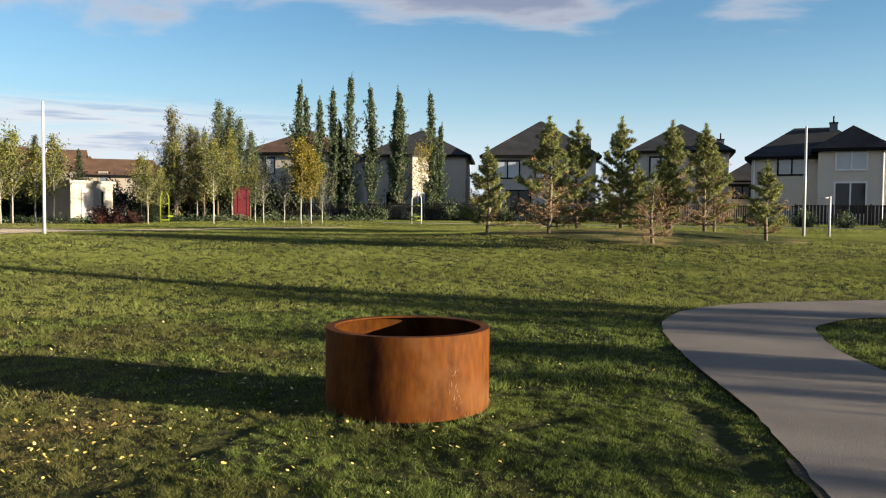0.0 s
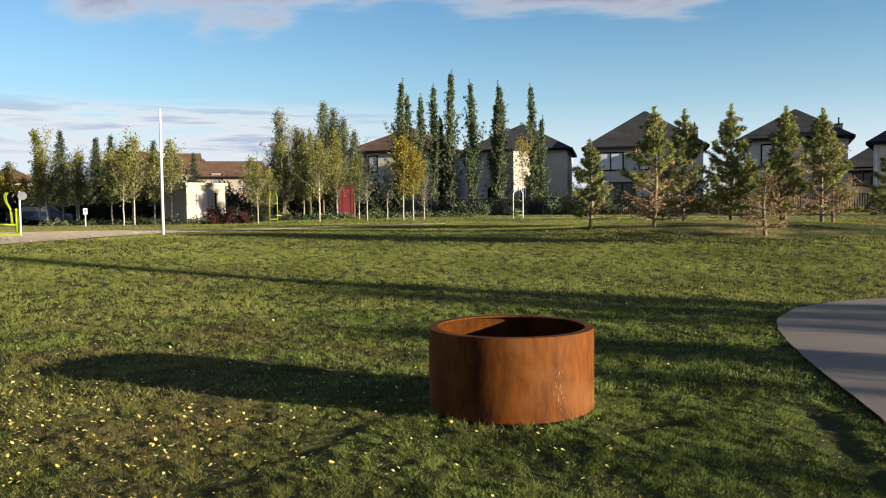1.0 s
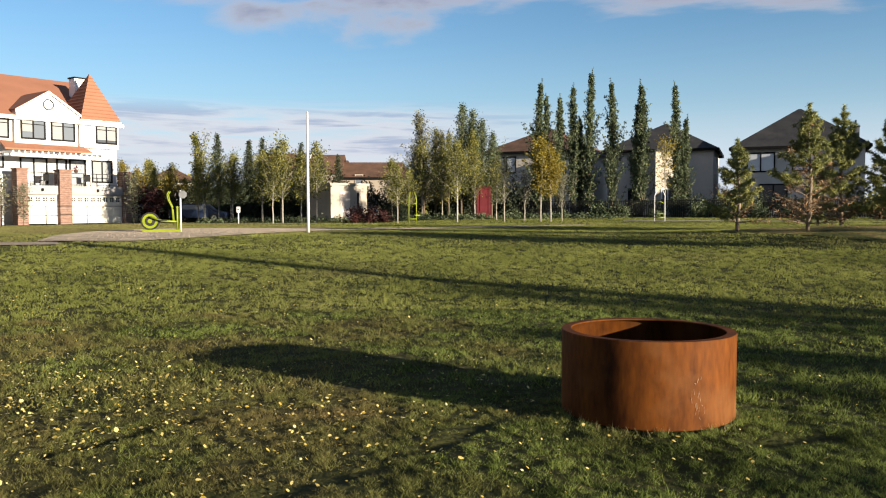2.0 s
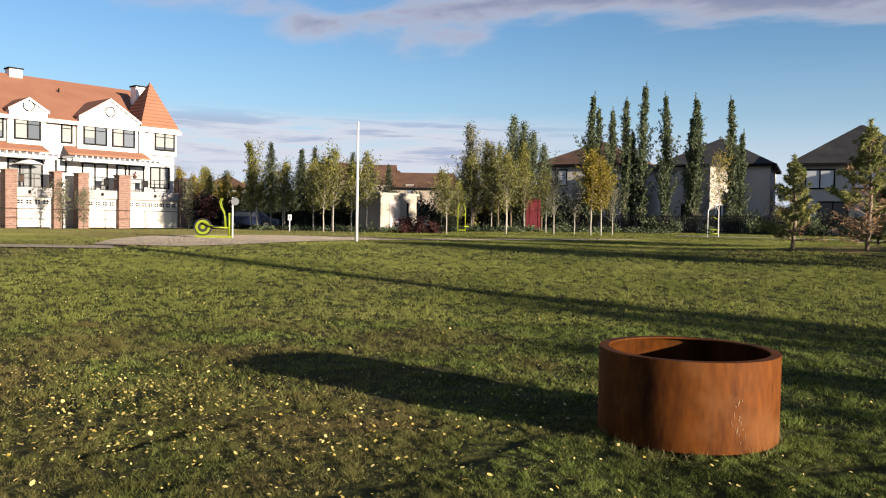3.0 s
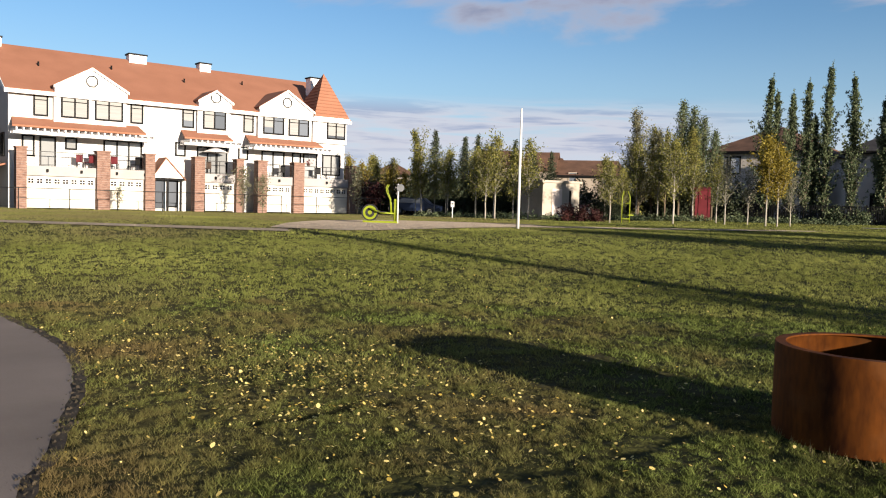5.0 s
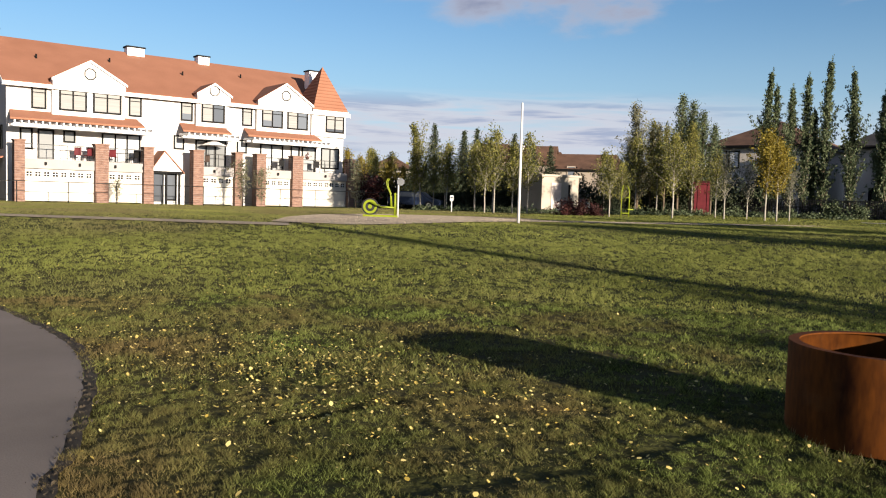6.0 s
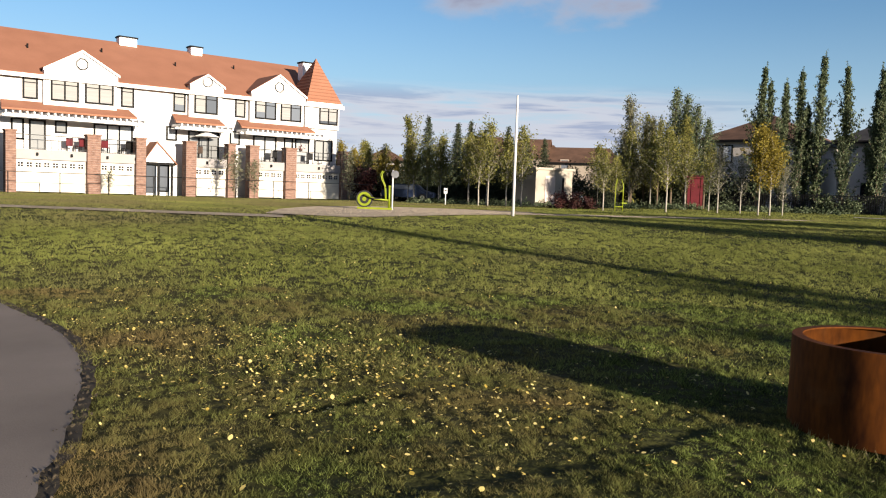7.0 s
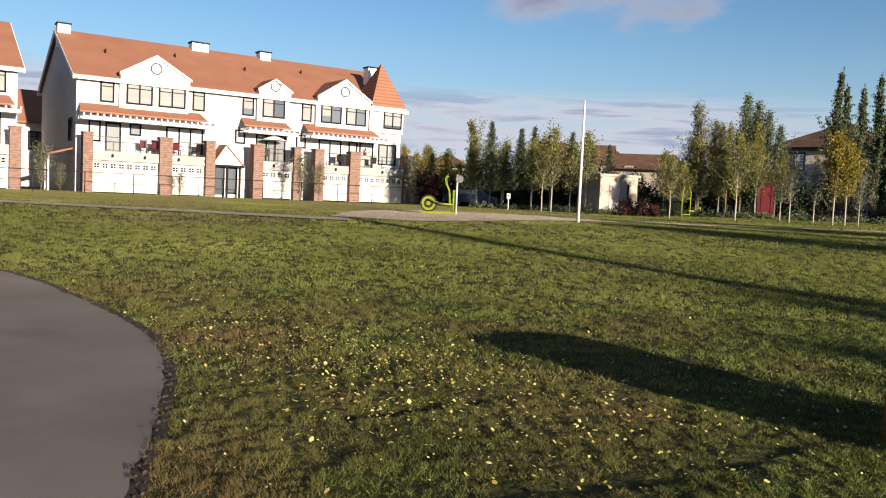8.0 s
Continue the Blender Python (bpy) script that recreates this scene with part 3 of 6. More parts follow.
PAD = [(-19.4, 20.6), (-21.6, 24.0), (-24.0, 29.0), (-24.0, 33.5), (-20.5, 36.0), (-17.0, 36.5), (-15.2, 32.0), (-15.6, 27.5), (-16.6, 22.5)]
WALKS = [
    (resample([(-60, -6), (-40, 4), (-29, 12.5), (-22.9, 17.4), (-18.6, 20.6)], 60), resample([(-60, -7.2), (-39.5, 2.8), (-28.4, 11.4), (-22.3, 16.4), (-17.8, 19.8)], 60)),
    (resample([(-4, 52.6), (3, 51.8), (14, 50), (30, 44)], 60), resample([(-4, 51.7), (3, 50.9), (14, 49.1), (30, 43.1)], 60)),
    (resample([(-18.5, 32.2), (-14.6, 35.9), (-12.0, 38.4), (-9.0, 41.2), (-5.5, 43.6)], 50), resample([(-16.8, 29.8), (-13.8, 33.4), (-11.4, 36.1), (-8.6, 39.4), (-5.3, 42.6)], 50)),
]
gravel = patch("gravel_pad", PAD, 0.03, M["gravel"], "pale beige gravel pad under the fitness machine", "gravel")
far_walk = tagged(new("far_walk", ribbon("far_walk", *WALKS[0], 2, 0.03, M["gravel"])), "narrow pale gravel walk across the lawn", "path", kind="structure")
pad_walk = tagged(new("pad_walk", ribbon("pad_walk", *WALKS[2], 3, 0.026, M["gravel"])), "pale trodden gravel walk leading off the pad", "path", kind="structure")
cross_walk = tagged(new("cross_walk", ribbon("cross_walk", *WALKS[1], 2, 0.03, M["concrete"])), "pale concrete walk before the garden fences", "path", kind="structure")
LITTER = [(0.8, 29.6), (3.5, 27.2), (6.4, 24.4), (9.4, 25.2), (11.5, 26.0), (12.4, 28.0), (11.5, 31.5), (8.5, 34.6), (5.0, 35.4), (2.2, 32.5)]
litter = patch("needle_litter", LITTER, 0.012, M["needle_litter"], "brown dry needle litter under the pines", "litter")


# ---- the steel ring ----
def steel_ring():
    R, H, W, LIP = 0.686, 0.655, 0.012, 0.075
    x, y = -0.295, 6.834
    m = thing("steel_planter_ring", pose(x, y, gz(x, y) - 0.02, 0, 0, 0), "rusted weathering-steel ring standing open on the lawn", "planter")
    bm = bmesh.new()
    n = 128
    prof = [(R, 0.0), (R, H - 0.008), (R - 0.003, H), (R - LIP, H), (R - LIP, H - 0.014), (R - W, H - 0.014), (R - W, 0.0)]
    rings = []
    for r, z in prof:
        ring = []
        for k in range(n):
            a = k * math.tau / n
            dent = 0.0025 * noise.noise((3 * math.cos(a), 3 * math.sin(a), z * 4))
            ring.append(bm.verts.new(((r + dent) * math.cos(a), (r + dent) * math.sin(a), z + 0.02)))
        rings.append(ring)
    for a, b in zip(rings, rings[1:]):
        for k in range(n):
            f = bm.faces.new((a[k], a[(k + 1) % n], b[(k + 1) % n], b[k]))
            f.smooth = False
    bmesh.ops.recalc_face_normals(bm, faces=bm.faces[:])
    wall = part("shell", bm, M["rust"], m)
    for p in wall.data.polygons:
        p.use_smooth = abs(p.normal.z) < 0.3
    # pale scrapes on the flank
    rnd = random.Random(5)
    for k in range(24):
        bm = bmesh.new()
        a = radians(-56.6 + rnd.uniform(-3.5, 3.5) + (3.0 if k > 12 else 0))
        z = rnd.uniform(0.22, 0.42) if k < 13 else rnd.uniform(0.04, 0.22)
        h, w = rnd.uniform(0.01, 0.055), radians(rnd.uniform(0.06, 0.24))
        lean = rnd.uniform(-0.02, 0.02)
        v = [bm.verts.new(((R + 0.004) * math.cos(a + da + s), (R + 0.004) * math.sin(a + da + s), z + dz)) for da, dz, s in ((-w, 0, 0), (w, 0.004, 0), (w * 0.6, h, lean), (-w * 0.5, h * 0.9, lean))]
        bm.faces.new(v)
        part("scrape", bm, M["scratch"], m, "pale scraped mark")
    bm = bmesh.new()
    bmesh.ops.create_circle(bm, cap_ends=True, segments=64, radius=R - W - 0.001, matrix=Matrix.Translation((0, 0, 0.06)))
    part("soil", bm, M["soil"], m, "dark soil inside")
    return m


steel_ring()


# ---- windows and doors of buildings, in x along the wall, y into it, z up ----
def window(parent, x0, z0, x1, z1, y=0.0, panes=2, frame_mat="frame_dark", glass="glass", name="window", bar=0.12, rail=True, sill=False):
    w = part(name, box(x0, y - 0.015, z0, x1, y + 0.03, z1), M[glass], parent)
    bm = bmesh.new()
    for a, b, c, d in ((x0 - bar, z0 - bar, x0, z1 + bar), (x1, z0 - bar, x1 + bar, z1 + bar), (x0, z0 - bar, x1, z0), (x0, z1, x1, z1 + bar)):
        add_box(bm, a, y - 0.07, b, c, y + 0.03, d)
    for k in range(1, panes):
        x = x0 + (x1 - x0) * k / panes
        add_box(bm, x - bar * 0.45, y - 0.06, z0, x + bar * 0.45, y + 0.03, z1)
    part("window_frame", bm, M[frame_mat], w)
    if rail:
        zr = z1 - (z1 - z0) * 0.26
        part("glazing_bar", box(x0, y - 0.04, zr - 0.03, x1, y + 0.03, zr + 0.03), M[frame_mat], w)
    if sill:
        part("window_sill", box(x0 - 0.15, y - 0.12, z0 - bar - 0.06, x1 + 0.15, y + 0.03, z0 - bar), M[frame_mat], w)
    return w


def garage_door(parent, x0, x1, z1, y, lights):
    d = part("garage_door", box(x0, y - 0.03, 0.0, x1, y + 0.05, z1), M["door_cream"], parent, "cream-white panelled garage door")
    bm = bmesh.new()
    for k in range(1, 4):
        add_box(bm, x0 + 0.02, y - 0.045, z1 * k / 4 - 0.012, x1 - 0.02, y - 0.028, z1 * k / 4 + 0.012)
    part("panel_seam", bm, M["cream"], d)
    step = (x1 - x0) / lights
    for k in range(lights):
        c = x0 + step * (k + 0.5)
        g = part("pane", box(c - step * 0.3, y - 0.05, z1 - 0.47, c + step * 0.3, y - 0.027, z1 - 0.17), M["glass_dark"], d)
        bm = add_box(bmesh.new(), c - 0.018, y - 0.06, z1 - 0.46, c + 0.018, y - 0.049, z1 - 0.18)
        add_box(bm, c - step * 0.3, y - 0.061, z1 - 0.335, c + step * 0.3, y - 0.049, z1 - 0.305)
        part("glazing_bar", bm, M["trim_white"], g)
    return d


def gable(parent, x0, x1, z_eave, z_apex, y, depth, vent):
    """A wall gable that stands a little before the wall, with its own small roof."""
    c = (x0 + x1) / 2
    part("gable_wall", box(x0, y, 5.95, x1, y + depth, 7.9), M["stucco"], parent)
    y = y - 0.29
    part("gable_wall", prism([(x0, 7.84), (x1, 7.84), (x1, z_eave), (c, z_apex), (x0, z_eave)], y, y + depth), M["stucco"], parent)
    o = 0.10
    slope = (z_apex - z_eave) / (c - x0)
    for s, xe in ((-1, x0 - o), (1, x1 + o)):
        ze = z_eave - slope * o
        q = [(xe, y - 0.12, ze + 0.12), (c, y - 0.12, z_apex + 0.12), (c, y + depth + 2.6, z_apex + 0.12), (xe, y + depth + 1.2, ze + 0.12)]
        part("gable_roof", slab(q if s < 0 else q[::-1], 0.1), M["roof_orange"], parent)
        q2 = [(xe, y - 0.16, ze + 0.08), (c, y - 0.16, z_apex + 0.08), (c, y - 0.12, z_apex + 0.08), (xe, y - 0.12, ze + 0.08)]
        part("bargeboard", slab(q2, 0.17), M["trim_white"], parent)
    if vent:
        zc, r = z_eave + (z_apex - z_eave) * 0.38, 0.40
        bm = bmesh.new()
        for k in range(8):
            a, b = (k + 0.5) * math.tau / 8, (k + 1.5) * math.tau / 8
            add_tube(bm, [(c + r * math.cos(a), y - 0.03, zc + r * math.sin(a)), (c + r * math.cos(b), y - 0.03, zc + r * math.sin(b))], [0.045, 0.045], 4)
        part("round_vent", bm, M["frame_dark"], parent, "octagonal gable vent")


def pergola(parent, x0, x1):
    p = part("pergola", add_box(box(x0, -2.05, 4.88, x1, -1.9, 5.12), x0, -0.9, 4.90, x1, -0.8, 5.1), M["trim_white"], parent, "white pergola over the balcony")
    n = int((x1 - x0) / 0.42)
    for k in range(n + 1):
        x = x0 + 0.05 + (x1 - x0 - 0.1) * k / n
        part("rafter", rafter_mesh, None, p).location = (x, 0, 0)
    return p


def brick_pier(parent, xc, w, h, bricks):
    p = part("brick_pier", box(xc - w / 2, -2.0, -0.1, xc + w / 2, -1.2, h), M["brick"], parent, "red brick balcony pier")
    part("capstone", box(xc - w / 2 - 0.06, -2.06, h, xc + w / 2 + 0.06, -1.14, h + 0.1, 0.015), M["brick"], p)
    if bricks:
        bm = bmesh.new()
        for k in range(int(h / 0.16)):
            add_box(bm, xc - w / 2 - 0.002, -2.003, 0.16 * k - 0.004, xc + w / 2 + 0.002, -1.3, 0.16 * k + 0.004)
        part("mortar_joint", bm, M["siding"], p)


def balcony(parent, x0, x1):
    part("balcony_front", box(x0, -1.75, 2.16, x1, -1.6, 2.82), M["siding"], parent)
    part("balcony_floor", box(x0, -1.6, 2.7, x1, 0, 2.8), M["cream"], parent)
    bm = bmesh.new()
    add_box(bm, x0, -1.72, 3.76, x1, -1.68, 3.81)
    add_box(bm, x0, -1.72, 2.9, x1, -1.68, 2.93)
    n = max(2, int((x1 - x0) / 0.9))
    for k in range(n + 1):
        x = x0 + (x1 - x0) * k / n
        add_box(bm, x - 0.02, -1.72, 2.82, x + 0.02, -1.68, 3.8)
    part("railing", bm, M["black_metal"], parent, "black metal balcony railing")


def chimney(parent, x, y, z, w):
    c = part("chimney", box(x - w / 2, y - 0.45, z - 1.4, x + w / 2, y + 0.45, z + 0.28), M["trim_white"], parent)
    part("chimney_cap", box(x - w / 2 - 0.08, y - 0.53, z + 0.28, x + w / 2 + 0.08, y + 0.53, z + 0.40), M["frame_dark"], c)


rafter_mesh = mesh_of("rafter", box(-0.05, -2.35, 5.12, 0.05, -0.35, 5.27), M["trim_white"])


def townhouse(m, L, D, label, upper, gables, awnings, piers, doors, lower, chimneys, tower=0.0, porch=None):
    """A row of white townhouses: x along the front, y back into it."""
    t = thing("townhouse", m, label, "house", "townhouse row")
    EAVE, RIDGE = 8.05, 11.95
    part("wall", prism([(0, -0.6), (D, -0.6), (D, EAVE), (D / 2, RIDGE - 0.15), (0, EAVE)], -0.5, L), M["stucco"], t)
    body = t.children[-1]
    body.matrix_basis = Matrix(((0, 1, 0, 0), (1, 0, 0, 0), (0, 0, 1, 0), (0, 0, 0, 1)))
    body.data.flip_normals()
    o, sl = 0.5, (RIDGE - EAVE) / (D / 2)
    for s in (0, 1):
        ye = -o if s == 0 else D + o
        q = [(-0.8, ye, EAVE - sl * o + 0.2), (L + 0.35, ye, EAVE - sl * o + 0.2), (L + 0.35, D / 2, RIDGE + 0.2), (-0.8, D / 2, RIDGE + 0.2)]
        roof = part("roof", slab(q if s == 0 else q[::-1], 0.16), M["roof_orange"], t, "orange-brown tiled roof")
        part("gutter", box(-0.8, ye - 0.1, EAVE - sl * o - 0.12, L + 0.35, ye + 0.02, EAVE - sl * o + 0.14), M["trim_white"], t)
        if s == 0:
            for k in range(int(L / 5.5)):
                x = 2.2 + 5.5 * k
                f = 0.55 + 0.12 * (k % 2)
                y, z = ye + (D / 2 - ye) * f, EAVE - sl * o + 0.2 + (RIDGE - EAVE + sl * o) * f
                part("roof_vent", tube([(x, y, z - 0.05), (x, y, z + 0.3)], 0.07, 8), M["frame_dark"], roof)
    for xe in (-0.8, L + 0.35):
        for s, ye in ((0, -o), (1, D + o)):
            q = [(xe - 0.03, ye, EAVE - sl * o + 0.16), (xe + 0.05, ye, EAVE - sl * o + 0.16), (xe + 0.05, D / 2, RIDGE + 0.16), (xe - 0.03, D / 2, RIDGE + 0.16)]
            part("bargeboard", slab(q if s == 0 else q[::-1], 0.3), M["trim_white"], t)
    for x0, x1, panes, y in upper:
        w = window(t, x0 + 0.09, 6.4, x1 - 0.09, 7.75, y, panes, glass="glass_pale" if (x0 * 7) % 2 < 1.2 else "glass")
        mid = (x0 + x1) / 2
        draw = (1.35, 1.35, 0.9, 1.35, 1.15)[int(x0 * 3.7) % 5]
        ends = (x0 + 0.09, mid - 0.06) if int(x0 * 5.3) % 3 == 0 and panes > 1 else (x0 + 0.09, x1 - 0.09)
        part("blind", box(ends[0], y - 0.021, 7.75 - draw, ends[1], y - 0.016, 7.75), M["blind"], w, "pale half-drawn window blind")
    for x0, x1, ze, za in gables:
        gable(t, x0, x1, ze, za, -0.35, 1.2, True)
    for x0, x1 in awnings:
        part("awning_roof", slab([(x0 - 0.2, -1.35, 5.5), (x1 + 0.2, -1.35, 5.5), (x1, 0.0, 6.12), (x0, 0.0, 6.12)], 0.12), M["roof_orange"], t)
    for x0, x1 in awnings:
        pergola(t, x0 - 0.15, x1 + 0.5)
    for k, (xc, w) in enumerate(piers):
        brick_pier(t, xc, w, 3.95, True)
    for x0, x1, n in doors:
        balcony(t, x0, x1)
        part("garage_wall", box(x0 - 0.1, -1.55, -0.3, x0 + 0.06, 0, 2.7), M["stucco"], t)
        part("garage_wall", box(x1 - 0.06, -1.55, -0.3, x1 + 0.1, 0, 2.7), M["stucco"], t)
        garage_door(t, x0 + 0.06, x1 - 0.06, 2.12, -1.5, n)
    for x0, z0, x1, z1, panes in lower:
        window(t, x0, z0, x1, z1, 0.0, panes, rail=False, glass="glass_pale")
    for x, w in chimneys:
        chimney(t, x, D / 2 - 0.2 if x != tower + 0.6 else 4.0, RIDGE + (0.25 if x != tower + 0.6 else -0.35), w)
    if tower:
        x0, x1, za = tower - 1.68, tower + 1.68, 12.08
        part("tower_wall", box(x0, -0.3, 5.9, x1, 3.4, 8.5), M["stucco"], t)
        bm = bmesh.new()
        e, yc = 0.08, 1.55
        corners = [(x0 - e, -0.65, 8.05), (x1 + e, -0.65, 8.05), (x1 + e, 3.75, 8.05), (x0 - e, 3.75, 8.05)]
        base = [bm.verts.new(c) for c in corners]
        apex = bm.verts.new((tower + 0.3, yc, za))
        for k in range(4):
            bm.faces.new((base[k], base[(k + 1) % 4], apex))
        bm.faces.new(base[::-1])
        part("tower_roof", bm, M["roof_orange"], t, "steep pyramid tower roof")
        tip = Vector((tower + 0.3, yc, za))
        for c in range(1, 13):
            bm, f = bmesh.new(), c / 13.5
            for k in range(4):
                a, b = Vector(corners[k]), Vector(corners[(k + 1) % 4])
                out = (b - a).cross(tip - a).normalized() * 0.035
                p, q, p2, q2 = a.lerp(tip, f), b.lerp(tip, f), a.lerp(tip, f + 0.022), b.lerp(tip, f + 0.022)
                bm.faces.new([bm.verts.new(v) for v in (p, q, q + out, p + out)])
                bm.faces.new([bm.verts.new(v) for v in (p + out, q + out, q2 + out * 0.05, p2 + out * 0.05)])
            part("tile_course", bm, M["roof_orange"], t)
        part("tower_fascia", add_box(box(x0 - e, -0.68, 7.9, x1 + e, -0.6, 8.08), x1 + e - 0.06, -0.6, 7.9, x1 + e, 3.7, 8.08), M["trim_white"], t)
    if porch:
        x0, x1, xa = porch
        part("porch_wall", box(x0 - 0.1, -0.9, -0.3, x1 + 0.9, 0, 2.3), M["stucco"], t)
        part("porch_gable", prism([(x0, 2.35), (x0 + 2.3, 2.35), (xa, 3.75)], -1.6, -0.4), M["trim_white"], t)
        for q in ([(x0 - 0.15, -1.75, 2.3), (xa, -1.75, 3.88), (xa, 0, 3.88), (x0 - 0.15, 0, 2.3)], [(xa, -1.75, 3.88), (x0 + 2.45, -1.75, 2.3), (x1 + 0.9, 0, 2.3), (xa, 0, 3.88)]):
            part("porch_roof", slab(q, 0.1), M["roof_orange"], t)
        part("porch_lintel", box(x0, -1.62, 2.2, x0 + 2.3, -1.5, 2.36), M["frame_dark"], t)
        for k in range(3):
            x = x0 + 0.12 + k * 1.0
            part("porch_post", box(x - 0.07, -1.6, -0.2, x + 0.07, -1.46, 2.3), M["frame_dark"], t)
        d = part("door", box(x0 + 0.25, -0.95, 0.1, x0 + 1.1, -0.88, 2.15), M["glass"], t, "dark glazed entrance door")
        part("door_handle", box(x0 + 1.0, -1.0, 1.0, x0 + 1.04, -0.95, 1.25), M["black_metal"], d)
        window(t, x0 + 1.35, 0.3, x0 + 2.0, 2.1, -0.9, 1, rail=False)
    return t


TH = pose(-54.025, 32.34, 0.65, 0, 0, 69.3) @ Matrix.Diagonal((0.984, 1, 1, 1))
townhouse(
    TH, 26.15, 15.5, "long white three-storey townhouse row with orange tiled roof",
    [(1.08, 2.0, 1, 0), (2.8, 4.6, 2, -0.35), (5.07, 7.0, 2, -0.35), (7.68, 8.58, 1, 0), (11.6, 12.5, 1, 0), (13.12, 14.97, 2, -0.35), (16.64, 17.48, 1, 0), (18.21, 20.05, 2, -0.35), (20.51, 22.38, 2, -0.35), (24.2, 25.98, 2, -0.3)],
    [(2.31, 7.26, 8.4, 9.82), (12.67, 15.37, 8.4, 9.22), (17.75, 22.65, 8.35, 9.88)],
    [(-0.3, 8.23), (11.5, 15.0), (16.79, 23.06)],
    [(-0.04, 0.64), (5.25, 0.9), (8.53, 0.7), (12.28, 0.8), (15.54, 0.6), (17.45, 0.8), (20.71, 0.95), (25.87, 0.6)],
    [(0.28, 4.81, 8), (5.7, 8.18, 4), (12.69, 15.23, 4), (17.86, 20.22, 4), (21.2, 25.56, 8)],
    [(0.44, 3.6, 1.03, 4.85, 1), (1.57, 2.9, 2.42, 4.8, 1), (3.24, 4.2, 3.83, 4.85, 1), (5.86, 2.9, 8.41, 4.85, 3), (11.16, 4.2, 11.76, 5.05, 1), (12.88, 2.9, 15.17, 4.85, 3), (16.31, 4.2, 16.95, 5.05, 1), (18.35, 2.9, 20.21, 4.85, 2), (21.14, 3.3, 21.76, 4.85, 1), (22.18, 2.9, 23.32, 4.85, 1), (24.04, 3.3, 25.61, 4.85, 2)],
    [(-0.2, 0.9), (10.4, 1.4), (16.2, 1.0), (25.1, 0.95)], tower=24.5, porch=(8.85, 10.7, 9.8))
townhouse(
    TH @ pose(-22.7, 0.0, 0), 18.5, 15.5, "white townhouse row with orange roof beside its twin",
    [(11.0, 12.4, 2, 0), (13.8, 14.8, 1, 0), (16.4, 17.8, 2, 0)], [], [(9.5, 18.0)], [(10.0, 0.8), (14.2, 0.8), (18.2, 0.7)], [(10.4, 13.8, 4), (14.6, 17.85, 4)],
    [(11.0, 2.9, 13.4, 4.85, 3), (15.2, 2.9, 17.4, 4.85, 3)], [(17.0, 0.9)])
# the side window and the small side porch
window_side = thing("side_porch", TH @ pose(-0.5, 0, 0, 0, 0, 0), "small orange-roofed porch at the gable end", "porch")
part("porch_roof", slab([(-1.7, 1.2, 2.5), (0, 0.9, 3.0), (0, 3.4, 3.0), (-1.7, 3.1, 2.5)], 0.12), M["roof_orange"], window_side)
part("post", box(-1.6, 1.3, -0.4, -1.48, 1.42, 2.4), M["trim_white"], window_side)
part("post", box(-1.6, 2.9, -0.4, -1.48, 3.02, 2.4), M["trim_white"], window_side)
side = thing("side_window", TH @ pose(-0.5, 1.9, 0, 0, 0, -90), "tall dark window in the gable end", "window", kind="structure")
window(side, -0.5, 3.6, 0.5, 5.0, -0.02, 2, rail=False)


# ---- detached houses ----
def hip_roof(parent, x0, y0, x1, y1, z0, z1, ridge, mat, over=0.45, name="roof"):
    """A hipped roof over the box: ridge is the part of the longer side that it takes."""
    bm = bmesh.new()
    x0, y0, x1, y1 = x0 - over, y0 - over, x1 + over, y1 + over
    cx, cy = (x0 + x1) / 2, (y0 + y1) / 2
    if ridge >= 0:
        a, b = (cx - (x1 - x0) * ridge / 2, cy, z1), (cx + (x1 - x0) * ridge / 2 + 0.01, cy, z1)
    else:
        a, b = (cx, cy + (y1 - y0) * ridge / 2, z1), (cx, cy - (y1 - y0) * ridge / 2, z1)
    q = [bm.verts.new(p) for p in ((x0, y0, z0), (x1, y0, z0), (x1, y1, z0), (x0, y1, z0))]
    va, vb = bm.verts.new(a), bm.verts.new(b)
    if ridge >= 0:
        for f in ((q[0], q[1], vb, va), (q[1], q[2], vb), (q[2], q[3], va, vb), (q[3], q[0], va)):
            bm.faces.new(f)
    else:
        for f in ((q[0], q[1], va), (q[1], q[2], vb, va), (q[2], q[3], vb), (q[3], q[0], va, vb)):
            bm.faces.new(f)
    bm.faces.new(q[::-1])
    bmesh.ops.recalc_face_normals(bm, faces=bm.faces[:])
    r = part(name, bm, mat, parent)
    part("fascia", add_box(add_box(add_box(box(x0, y0 - 0.03, z0 - 0.22, x1, y0 + 0.05, z0 + 0.02), x0, y1 - 0.05, z0 - 0.22, x1, y1 + 0.03, z0 + 0.02), x0 - 0.03, y0 + 0.05, z0 - 0.22, x0 + 0.05, y1 - 0.05, z0 + 0.02), x1 - 0.05, y0 + 0.05, z0 - 0.22, x1 + 0.03, y1 - 0.05, z0 + 0.02), M["frame_dark"], r)
    return r


